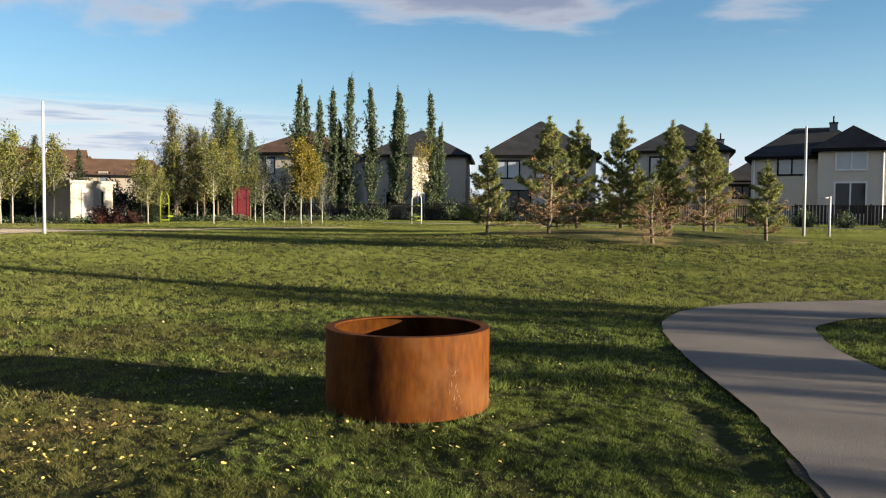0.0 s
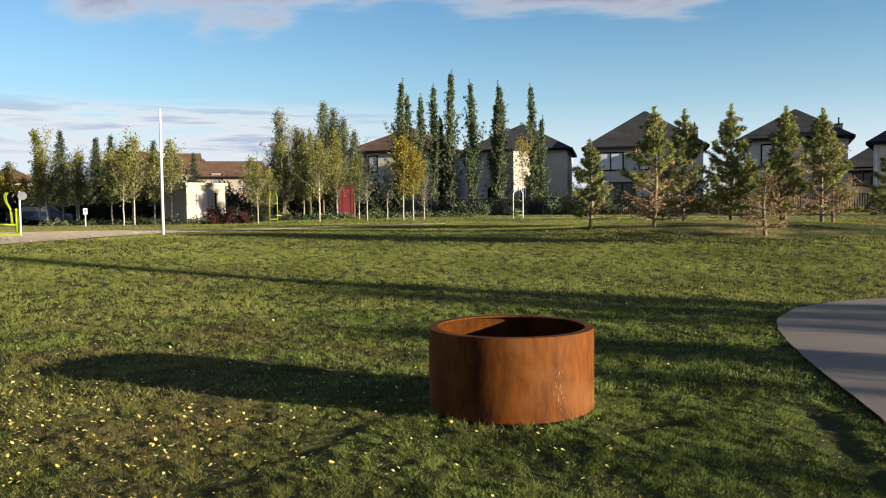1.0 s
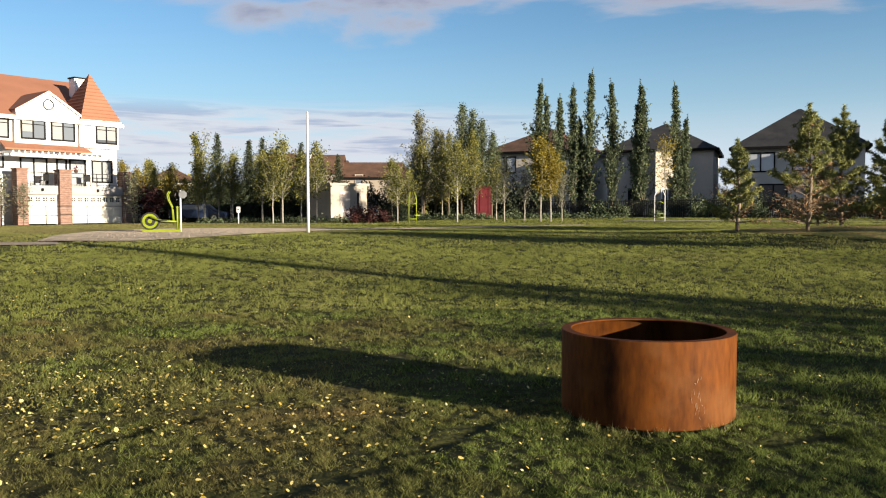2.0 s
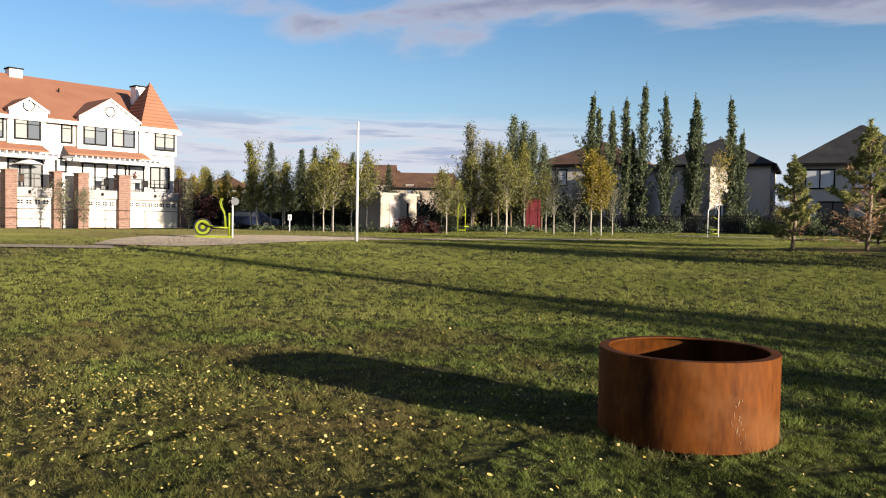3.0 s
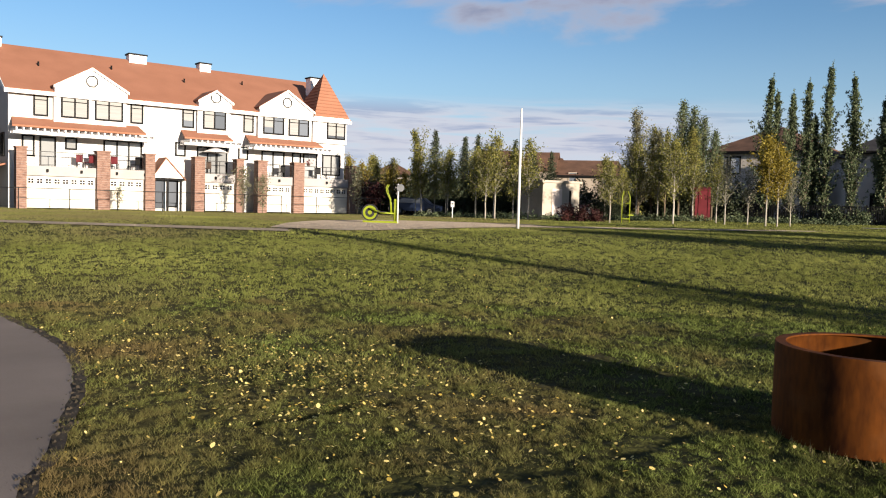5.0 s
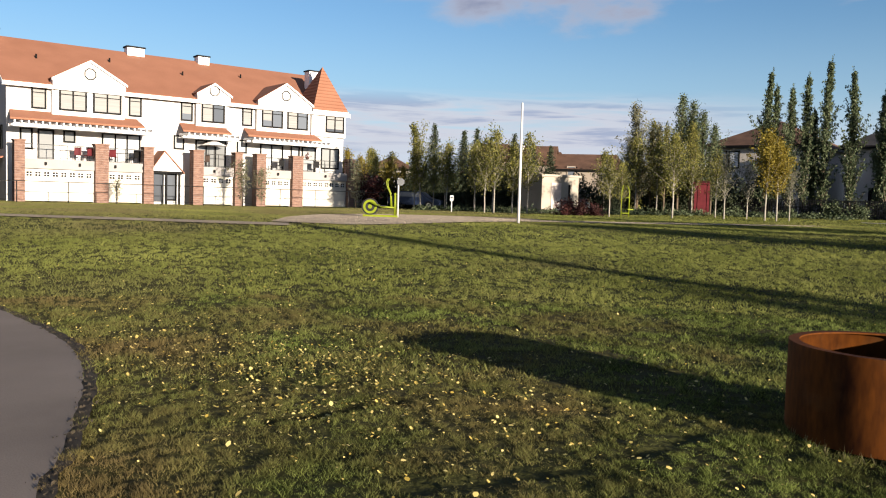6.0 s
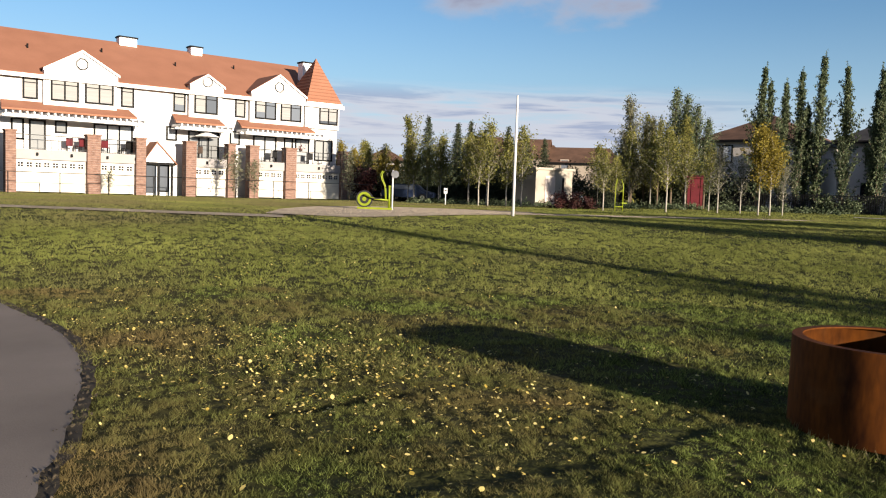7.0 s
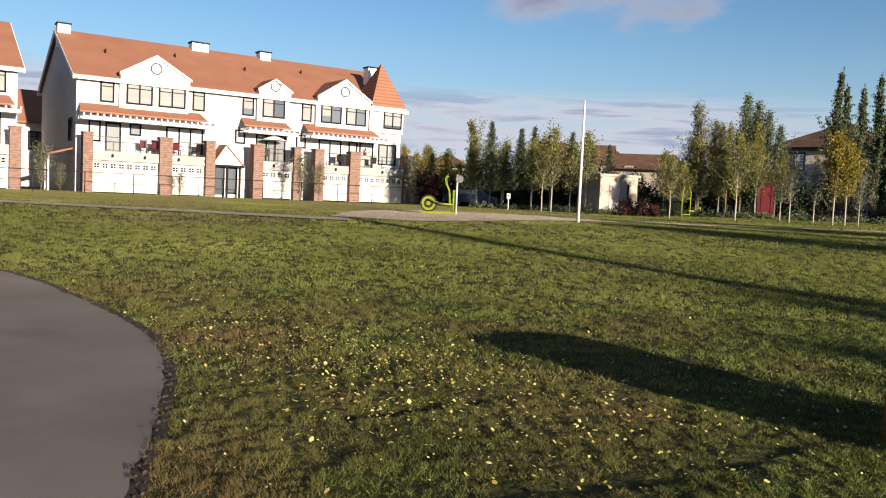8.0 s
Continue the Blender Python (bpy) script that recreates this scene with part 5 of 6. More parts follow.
def spruce(seed, h, label):
    rng = np.random.default_rng(seed)
    t = thing("spruce_tree", pose(0, 0, 0), label, "tree", SPR)
    bm = add_tube(bmesh.new(), [(0, 0, -0.1), (0, 0, h * 0.5), (0, 0, h)], [0.09, 0.055, 0.008], 6)
    cs = []
    for k in range(150):
        f = (k + 0.5) / 150
        z = 0.3 + (h - 0.35) * f
        r = (h * 0.32) * (1 - f) ** 0.95 * (0.75 + 0.25 * math.sin(k * 1.9)) + 0.05
        a = k * 2.39996
        tip = np.array([r * math.cos(a), r * math.sin(a), z - r * 0.28])
        add_tube(bm, [(0, 0, z), tuple(tip)], [0.014, 0.004], 3, cap=False)
        for j in np.linspace(0.25, 1.0, 2 + int(r * 5)):
            cs.append(np.array([0, 0, z]) * (1 - j) + tip * j)
    part("trunk", bm, M["bark"], t)
    part("crown", mesh_np("crown", leaf_quads(rng, cs, 0.16, 0.07, 11, 0.35, 0.3), 4, M["spruce_needle"]), None, t)
    return t


sp = [spruce(70 + k, 6.3, "dark green conical spruce") for k in range(2)]
place(sp[0], [(-36.6, 58.1, 1.12, 0), (-33.6, 60.0, 1.08, 70), (-30.8, 61.4, 1.02, 140), (-35.5, 61.1, 0.92, 20), (-25.8, 57.6, 0.8, 210)])
place(sp[1], [(-34.5, 59.4, 1.05, 0), (-32.5, 60.5, 0.97, 90), (-38.1, 57.4, 0.82, 200), (-27.0, 57.0, 0.84, 10), (-20.2, 55.6, 0.55, 40)])

# pines on the mound
PIN = "young pines on the low mound"


def pine(seed, h, label, dry, leaf="pine_needle", dens=1.0):
    rng = np.random.default_rng(seed)
    t = thing("pine_tree", pose(0, 0, 0), label, "tree", PIN)
    bend = rng.normal(0, 0.02, 2)
    bm = add_tube(bmesh.new(), [(0, 0, -0.15), (bend[0] * h, bend[1] * h, h * 0.4), (0, 0, h * 0.75), (0.01, 0, h)], [0.075, 0.055, 0.03, 0.008], 7)
    live, dead = [], []
    whorls = int(h * 3.1)
    for w in range(whorls):
        f = (w + 0.3) / whorls
        z = 0.2 + (h - 0.28) * f
        for k in range(6):
            a = k * math.tau / 6 + w * 0.7 + rng.normal(0, 0.2)
            r = h * 0.38 * ((1 - f) ** 0.8 + 0.02) * rng.uniform(0.6, 1.2) * (0.8 if f < 0.12 else 1)
            el = radians(4 + 40 * f + rng.normal(0, 8))
            pts = limb(rng, (0, 0, z), (math.cos(a) * math.cos(el), math.sin(a) * math.cos(el), math.sin(el)), r, 0.12, 3, 0.1)
            add_tube(bm, pts, [0.022 * (1 - f) + 0.006, 0.014 * (1 - f) + 0.005, 0.008, 0.004], 3, cap=False)
            bare_low = rng.uniform() < dry * 2.4 * (1 - f) ** 2.2
            for j in np.linspace(1.3 if r > 0.3 else 0.6, 3.0, max(2, int(2 + r * 4.2))):
                i = min(2, int(j))
                c = pts[i] + (pts[i + 1] - pts[i]) * (j - i)
                if bare_low:
                    if rng.uniform() < 0.75:
                        dead.append(c)
                    twig = c + np.array([-math.sin(a), math.cos(a), 0.2]) * rng.choice((-1, 1)) * rng.uniform(0.1, 0.3)
                    add_tube(bm, [tuple(c), tuple(twig)], [0.006, 0.003], 3, cap=False)
                    if rng.uniform() < 0.6:
                        dead.append(twig)
                    continue
                live.append(c)
                if r > 0.35:
                    side = c + np.array([-math.sin(a), math.cos(a), 0.3]) * rng.choice((-1, 1)) * rng.uniform(0.08, 0.26)
                    add_tube(bm, [tuple(c), tuple(side)], [0.005, 0.003], 3, cap=False)
                    live.append(side)
    for k in range(4):
        live.append(np.array([0, 0, h + 0.12 - 0.1 * k]))
    part("trunk", bm, M["pine_bark"], t)
    if len(live):
        part("crown", mesh_np("crown", leaf_quads(rng, live, 0.23, 0.022, max(6, int(28 * dens)), 0, 0.085, 0.6), 4, M[leaf]), None, t)
    if len(dead):
        part("dry_foliage", mesh_np("dry_foliage", leaf_quads(rng, dead, 0.14, 0.06, 6, 0.1, 0.16), 4, M["dead_needle"]), None, t, "browned dry needles")
    return t


pg = [pine(80, 4.2, "young pine with browned lower branches on the mound", 0.46), pine(81, 4.4, "bushy young green pine on the mound", 0.2), pine(82, 3.0, "small young pine on the mound", 0.26)]
place(pg[0], [(3.6, 28.35, 0.93, 0), (9.80, 30.8, 0.93, 120), (9.33, 33.7, 1.05, 250)])
place(pg[1], [(7.35, 34.15, 1.04, 0), (5.6, 34.57, 1.03, 110), (10.4, 31.5, 0.72, 40), (6.9, 32.0, 0.6, 190), (4.9, 35.6, 0.6, 70), (8.5, 36.0, 0.66, 260)])
place(pg[2], [(1.55, 29.95, 1.0, 0), (10.42, 26.45, 0.82, 200), (8.6, 31.5, 0.9, 80)])
bare = pine(84, 2.6, "half-dead pine with bare brown branches", 1.2, dens=0.4)
place(bare, [(6.44, 25.25, 0.86, 0)])

# trees beyond the path, whose long shadows cross the lawn
ROW = "trees in the row beyond the path"
east = make_tree("poplar", "narrow poplar in the row beyond the footpath", "tree", ROW, 90, 6.6, "bark", "poplar_leaf", 0.3, 0.42, lambda f: (0.7 + 0.6 * f) * (1 - f) ** 0.6 + 0.05, 80, 12, 0.16, 0.08, 68, 0.1, thing_name="poplar_tree")
place(east, [(22.8, 6.9, 1.0, 0)])
soft = make_tree("birch", "open-crowned birch in the row beyond the footpath", "tree", ROW, 92, 4.2, "bark_pale", "birch_leaf", 0.6, 0.8, oval, 46, 9, 0.13, 0.05, 52, 0.16, thing_name="birch_tree")
place(soft, [(16.0, 0.4, 0.52, 200), (20.6, 6.4, 0.80, 140), (26.0, 4.9, 0.95, 60), (19.0, 6.0, 0.62, 20), (16.0, 3.1, 0.55, 100)])

thick = make_tree("birch", "short dense leafy birch in the row beyond the footpath", "tree", ROW, 95, 2.75, "bark_pale", "birch_leaf", 0.35, 0.62, oval, 60, 16, 0.15, 0.045, 50, 0.15, thing_name="birch_tree")
place(thick, [(16.4, 4.5, 0.9, 0)])

broad = make_tree("maple", "broad leafy tree with a clear trunk beyond the footpath", "tree", ROW, 97, 5.0, "bark", "birch_leaf", 2.4, 2.0, oval, 90, 22, 0.17, 0.10, 40, 0.22, thing_name="maple_tree")
place(broad, [(16.6, 20.0, 0.86, 0)])

# ---- shrubs and beds ----
def shrub(seed, w, h, leaf, label, name="shrub", group="shrubs"):
    rng = np.random.default_rng(seed)
    t = thing(name, pose(0, 0, 0), label, "shrub", group)
    bm, cs = bmesh.new(), []
    for k in range(26):
        a, el = k * 2.4, radians(rng.uniform(25, 85))
        pts = limb(rng, (rng.normal(0, w * 0.08), rng.normal(0, w * 0.08), -0.05), (math.cos(a) * math.cos(el), math.sin(a) * math.cos(el), math.sin(el)), h * rng.uniform(0.7, 1.1), 0.16, 3)
        pts = [np.array([p[0] * w / h, p[1] * w / h, p[2]]) for p in pts]
        add_tube(bm, pts, [0.012, 0.009, 0.006, 0.003], 3, cap=False)
        for j in np.linspace(0.8, 3, 5):
            i = min(2, int(j))
            cs.append(pts[i] + (pts[i + 1] - pts[i]) * (j - i))
    part("branchwork", bm, M["bark"], t)
    part("foliage", mesh_np("foliage", leaf_quads(rng, cs, 0.12 if w < 2 else 0.2, 0.1 if w < 2 else 0.2, 9 if w < 2 else 22, 0, 0.65), 4, M[leaf]), None, t)
    return t


red = shrub(101, 0.8, 0.85, "red_leaf", "dark red barberry shrub beside the hut", "red_shrub")
place(red, [(-20.35, 48.3, 1.25, 0), (-19.55, 48.6, 1.2, 90), (-18.8, 48.9, 0.9, 200)])
green = shrub(102, 0.9, 1.0, "poplar_leaf", "dark green garden shrub before the fence", "garden_shrub")
rs = random.Random(4)
place(green, [(x, 61.0 - 0.12 * x - (0.02 * x * x if x > 0 else 0) + rs.uniform(-0.6, 0.6), rs.uniform(0.6, 1.5), rs.uniform(0, 360)) for x in (-13, -9.2, -6.6, -4.8, -2.4, 0.6, 2.6, 4.4, 6.2, 8.0, 9.6, 11.5, 13.2, 15.0, 17.2, 19.5, 21.4, 23.2, 25.0)])
low = shrub(105, 1.5, 1.5, "spruce_needle", "low dark hedge shrub behind the garden fence", "hedge_shrub")
place(low, [(x, 64.5 - 0.1 * (x + 15), rs.uniform(0.8, 1.15), rs.uniform(0, 360)) for x in np.arange(-14.5, 12, 1.5).tolist()])
maroon = shrub(103, 2.4, 2.8, "red_leaf", "large dark maroon shrub behind the trees", "maroon_shrub")
place(maroon, [(-43.4, 58.8, 1.15, 0), (-41.6, 60.0, 1.1, 90), (-44.6, 61.0, 1.2, 200), (-39.8, 61.0, 1.0, 310)])
hedge = shrub(104, 2.6, 3.4, "spruce_needle", "tall dark hedge shrub behind the birches", "hedge_shrub")
place(hedge, [(-37.0, 61.2, 0.97, 0), (-34.8, 62.5, 1.08, 70), (-32.3, 64.0, 1.03, 130), (-30.1, 64.9, 1.08, 210), (-25.2, 60.0, 0.9, 300), (-21.2, 61.5, 1.1, 20), (-19.0, 62.4, 1.0, 90), (-39.2, 59.8, 0.86, 160), (-23.0, 61.0, 0.8, 250), (-13.2, 63.8, 0.9, 30), (-35.9, 58.7, 0.86, 40), (-33.2, 60.7, 0.92, 190), (-31.2, 62.3, 0.86, 280), (-26.4, 58.0, 0.85, 330), (-17.4, 63.0, 1.0, 70), (-15.4, 63.6, 1.0, 170), (-41.4, 59.4, 0.76, 20)])
small_tree = make_tree("sapling", "small sparse sapling before the white townhouses", "tree", "saplings before the townhouses", 110, 3.3, "bark", "grey_leaf", 0.3, 0.7, oval, 44, 7, 0.13, 0.035, 50, 0.15, thing_name="sapling_tree")
th_spots = []
for u, v, s, turn in ((14.6, -4.6, 1.0, 0), (16.8, -3.4, 0.85, 90), (24.6, -4.8, 1.1, 180), (5.9, -3.4, 0.5, 40), (-2.6, 0.5, 0.95, 300), (-1.6, -0.8, 0.55, 30)):
    q = TH @ Vector((u, v, 0))
    th_spots.append((q.x, q.y, s, turn))
place(small_tree, th_spots)


def bed_plants():
    rng = np.random.default_rng(7)
    cs = []
    for k in range(420):
        x = rng.uniform(-33, -5)
        y = 50.6 + 0.28 * (x + 33) + rng.normal(0, 0.9) - (0.012 * (x + 5) ** 2 if x > -5 else 0)
        for j in range(4):
            cs.append((x + rng.normal(0, 0.16), y + rng.normal(0, 0.16), gz(x, y) + abs(rng.normal(0.12, 0.12))))
    return mesh_np("bed_plants", leaf_quads(rng, np.array(cs), 0.16, 0.07, 6, 0, 0.5, 0.3), 4, M["poplar_leaf"])


tagged(new("bed_plants", bed_plants()), "low green plants in the long border bed", "plants", kind="stuff")


def far_woods():
    rng = np.random.default_rng(8)
    cs = []
    for k in range(170):
        a = radians(rng.uniform(-75, 45))
        d = rng.uniform(120, 190)
        x, y, hh = d * math.sin(a), d * math.cos(a), rng.uniform(3.5, 7.0)
        if a > radians(-22):
            hh *= 0.55
        for j in range(26):
            cs.append((x + rng.normal(0, 2.4), y + rng.normal(0, 2), 0.6 + hh * rng.uniform(0.05, 1) ** 0.7))
    return mesh_np("far_woods", leaf_quads(rng, np.array(cs), 0.8, 0.5, 12, 0, 0.7), 4, M["birch_leaf"])


tagged(new("far_woods", far_woods()), "distant yellowing trees along the horizon", "trees", kind="stuff")


# ---- fences ----
def picket_fence(a, b, h, label, mat, post_step=2.4, gap=0.16, board=0.03, name="garden_fence", mesh_rail=False):
    a, b = Vector((*a, 0)), Vector((*b, 0))
    d = (b - a)
    L, ang = d.length, math.degrees(math.atan2(d.y, d.x))
    zb = min(gz(a.x, a.y), gz(b.x, b.y), gz((a.x + b.x) / 2, (a.y + b.y) / 2))
    f = thing(name, pose(a.x, a.y, zb, 0, 0, ang), label, "fence", "fences")
    n = max(1, round(L / post_step))
    me = mesh_of("post", box(-0.05, -0.05, -0.2, 0.05, 0.05, h + 0.08, 0.01), M[mat])
    for k in range(n + 1):
        part("post", me, None, f).location = (L * k / n, 0, 0)
    for z in (0.15, h - 0.08):
        part("rail", box(0, -0.02, z, L, 0.02, z + 0.05), M[mat], f)
    if gap:
        bm = bmesh.new()
        for k in range(int(L / gap)):
            add_box(bm, k * gap + gap / 2 - board, -0.035, 0.05, k * gap + gap / 2 + board, -0.015, h)
        tagged(part("slat", bm, M[mat], f), kind="stuff")
    return f


picket_fence((-15, 63.2), (-2, 62.2), 1.3, "dark metal garden fence before the houses", "black_metal", gap=0.15, board=0.03)
picket_fence((-2, 62.2), (12, 60.2), 1.3, "dark metal garden fence before the houses", "black_metal", gap=0.15, board=0.03)
picket_fence((12, 60.2), (24, 56.0), 1.3, "dark metal garden fence before the houses", "black_metal", gap=0.15, board=0.03)
picket_fence((24, 56.0), (40, 47.0), 1.35, "dark-stained wooden garden fence with gaps", "wood_dark", gap=0.22, board=0.08)


def chain_fence():
    f = thing("chain_link_fence", TH @ pose(-22, -6.2, 0.05), "low dark chain-link fence before the townhouses", "fence", "fences")
    L, h = 54.0, 1.25
    me = mesh_of("post", tube([(0, 0, -0.3), (0, 0, h)], 0.032, 6), M["black_metal"])
    for k in range(19):
        part("post", me, None, f).location = (L * k / 18, 0, 0)
    part("rail", tube([(0, 0, h - 0.02), (L, 0, h - 0.02)], 0.026, 6), M["black_metal"], f)
    part("tension_wire", tube([(0, 0, 0.1), (L, 0, 0.1)], 0.008, 5), M["black_metal"], f)


chain_fence()


# ---- poles, machines and signs ----
def pole(x, y, h, r, label):
    p = thing("pole", pose(x, y, gz(x, y)), label, "pole", "poles")
    part("shaft", tube([(0, 0, -0.1), (0, 0, h * 0.5), (0, 0, h)], [r, r * 0.85, r * 0.66], 14), M["white_paint"], p)
    part("cap", tube([(0, 0, h), (0, 0, h + 0.03)], [r * 0.72, r * 0.5], 12), M["white_paint"], p)
    return p


pole(-14.54, 29.61, 4.76, 0.062, "tall white painted steel pole at the gravel pad")
pole(14.61, 33.24, 4.45, 0.065, "tall white painted steel pole beside the mound")
post = thing("sign_post", pose(15.3, 32.5, gz(15.3, 32.5)), "short pale post with a small arm", "post")
part("shaft", tube([(0, 0, -0.1), (0, 0, 1.65)], 0.05, 8), M["white_paint"], post)
part("arm", tube([(0.03, 0, 1.6), (-0.35, 0.02, 1.56)], 0.035, 8), M["white_paint"], post)


def fitness_machine():
    """Elliptical trainer: flywheel at one end, arms and footrails."""
    a = Vector((-21.33, 28.35))
    f = thing("fitness_machine", pose(a.x, a.y, gz(a.x, a.y) + 0.02, 0, 0, 28), "lime-green outdoor elliptical fitness machine on gravel", "fitness machine", "outdoor fitness machines")
    part("base_frame", add_box(add_box(box(0.0, -0.22, 0, 1.5, -0.16, 0.09, 0.01), 0.0, 0.16, 0, 1.5, 0.22, 0.09, 0.01), 0.0, -0.22, 0.0, 0.1, 0.22, 0.1), M["lime"], f)
    bm = bmesh.new()
    bmesh.ops.create_cone(bm, cap_ends=True, segments=40, radius1=0.36, radius2=0.36, depth=0.12, matrix=Matrix.Translation((0.28, 0, 0.44)) @ Matrix.Rotation(radians(90), 4, "X"))
    w = part("flywheel", bm, M["rubber"], f, "black flywheel disc")
    for r0, r1 in ((0.20, 0.30), (0.0, 0.09)):
        bm = bmesh.new()
        n = 40
        for s in (-1, 1):
            ring = [[bm.verts.new((0.28 + r * math.cos(k * math.tau / n), s * 0.066, 0.44 + r * math.sin(k * math.tau / n))) for k in range(n)] for r in (max(r0, 0.001), r1)]
            for k in range(n):
                bm.faces.new((ring[0][k], ring[0][(k + 1) % n], ring[1][(k + 1) % n], ring[1][k]))
        part("wheel_ring", bm, M["lime"], w, "lime ring on the flywheel")
    for y in (-0.16, 0.16):
        part("foot_rail", tube([(0.3, y, 0.62), (0.75, y, 0.45), (1.35, y, 0.42)], 0.035, 8), M["lime"], f)
        part("foot_plate", box(0.62, y - 0.09, 0.46, 0.98, y + 0.09, 0.5, 0.01), M["rubber"], f)
        part("handle_arm", tube([(1.2, y, 0.40), (1.16, y, 1.0), (1.02, y * 1.3, 1.3), (0.98, y * 1.5, 1.52), (1.06, y * 1.6, 1.66)], 0.022, 8), M["lime"], f)
        part("upright", tube([(1.36, y, 0.1), (1.36, y, 1.05)], 0.04, 8), M["lime"], f)
    part("cross_bar", tube([(1.36, -0.2, 1.0), (1.36, 0.2, 1.0)], 0.035, 8), M["lime"], f)


fitness_machine()


def board_sign(x, y, h, r, label, turn=0):
    s = thing("sign", pose(x, y, gz(x, y), 0, 0, turn), label, "sign")
    part("post", tube([(0, 0, -0.1), (0, 0, h)], 0.035, 8), M["white_paint"], s)
    bm = bmesh.new()
    bmesh.ops.create_cone(bm, cap_ends=True, segments=8, radius1=r, radius2=r, depth=0.02, matrix=Matrix.Translation((0.1, -0.04, h - r)) @ Matrix.Rotation(radians(90), 4, "X") @ Matrix.Rotation(radians(22.5), 4, "Z"))
    part("plate", bm, M["sign_grey"], s, "grey back of a sign plate")


board_sign(-20.03, 29.05, 1.72, 0.17, "grey-backed sign on a pale post by the fitness machine", 30)
small = thing("notice_sign", pose(-28.1, 47.0, gz(-28.1, 47.0), 0, 0, 30), "small white notice on a short post", "sign")
part("post", tube([(0, 0, -0.1), (0, 0, 0.9)], 0.035, 8), M["white_paint"], small)
part("plate", box(-0.12, -0.03, 0.75, 0.12, 0.0, 1.12, 0.008), M["white_paint"], small, "white plate with a plain dark bar")
part("bar", box(-0.07, -0.036, 0.92, 0.07, -0.032, 1.0), M["black_metal"], small)


def pull_frame(x, y, turn, mat, label):
    f = thing("exercise_frame", pose(x, y, gz(x, y), 0, 0, turn), label, "fitness machine", "outdoor fitness machines")
    for s in (-0.3, 0.3):
        part("upright", tube([(s, 0, -0.1), (s, 0, 1.55), (s * 0.5, 0.05, 1.9)], 0.03, 8), M[mat], f)
    part("seat", box(-0.22, -0.5, 0.45, 0.22, -0.1, 0.51, 0.02), M["lime"], f)
    part("foot_bar", tube([(-0.3, -0.02, 0.25), (0.3, -0.02, 0.25)], 0.03, 8), M["lime"], f)
    part("hand_bar", tube([(-0.22, 0.02, 1.1), (0.0, -0.3, 1.2), (0.22, 0.02, 1.1)], 0.025, 8), M["lime"], f)


pull_frame(-1.75, 50.6, 10, "white_paint", "lime and white exercise frame beside a sapling")
pull_frame(-16.2, 47.2, 60, "lime", "lime-green exercise frame among the birches")

# red booth
booth = thing("red_booth", pose(-14.9, 58.0, gz(-14.9, 58) - 0.05, 0, 0, 14), "dark red panelled booth by the fence", "booth")
for x in (0, 0.85):
    for y in (0, 0.85):
        part("post", box(x - 0.06, y - 0.06, 0, x + 0.06, y + 0.06, 2.3), M["red_paint"], booth)
part("floor", box(0, 0, 0.5, 0.85, 0.85, 0.58), M["wood_dark"], booth)
part("front_panel", box(0.06, -0.03, 0.1, 0.80, 0.02, 2.25), M["red_paint"], booth)
part("door", box(0.16, -0.06, 0.15, 0.70, -0.03, 2.1, 0.01), M["red_paint"], booth)
part("back_panel", box(0, 0.87, 0.5, 0.88, 0.92, 2.2), M["red_paint"], booth)
part("side_panel", box(0.9, -0.02, 0.1, 0.96, 0.87, 2.2), M["red_paint"], booth)
part("roof", slab([(-0.15, -0.15, 2.3), (1.0, -0.15, 2.3), (1.0, 1.0, 2.45), (-0.15, 1.0, 2.45)], 0.08), M["red_paint"], booth)


# parked cars far behind the birches
def car(x, y, turn, paint, label):
    c = thing("car", pose(x, y, gz(x, y), 0, 0, turn), label, "car", "parked cars")
    bm = prism([(-2.1, 0.35), (2.1, 0.35), (2.15, 0.75), (1.2, 0.92), (0.6, 1.4), (-1.1, 1.42), (-1.9, 0.95), (-2.15, 0.85)], -0.85, 0.85)
    bmesh.ops.bevel(bm, geom=bm.edges[:], offset=0.07, segments=2, affect="EDGES")
    part("body", bm, M[paint], c)
    for s in (-0.865, 0.865):
        part("side_window", prism([(-1.55, 0.98), (0.75, 0.98), (0.42, 1.32), (-1.0, 1.34)], s - 0.01, s + 0.01), M["glass"], c)
        for wx in (-1.3, 1.3):
            bm = bmesh.new()
            bmesh.ops.create_cone(bm, cap_ends=True, segments=20, radius1=0.33, radius2=0.33, depth=0.22, matrix=Matrix.Translation((wx, s, 0.33)) @ Matrix.Rotation(radians(90), 4, "X"))
            w = part("wheel", bm, M["rubber"], c)
            bm = bmesh.new()
            bmesh.ops.create_cone(bm, cap_ends=True, segments=16, radius1=0.2, radius2=0.2, depth=0.235, matrix=Matrix.Translation((wx, s, 0.33)) @ Matrix.Rotation(radians(90), 4, "X"))
            part("rim", bm, M["concrete"], w)


car(-36.6, 55.5, 20, "car_blue", "dark blue car parked behind the trees")
car(-25.6, 60.0, 12, "car_white", "white car parked beside the hut")
car(-17.9, 64.5, 12, "car_dark", "dark car parked behind the aspens")


# ---- grass, fallen leaves ----
def inside_path(x, y, grow=0.0):
    """True for points on the footpath."""
    poly = np.vstack([inner - across * grow, (outer + across * grow)[::-1]])
    res = np.zeros(len(x), bool)
    px, py = poly[:, 0], poly[:, 1]
    qx, qy = np.roll(px, 1), np.roll(py, 1)
    for a, b, c, d in zip(px, py, qx, qy):
        if b == d:
            continue
        hit = ((b > y) != (d > y)) & (x < (c - a) * (y - b) / (d - b) + a)
        res ^= hit
    return res


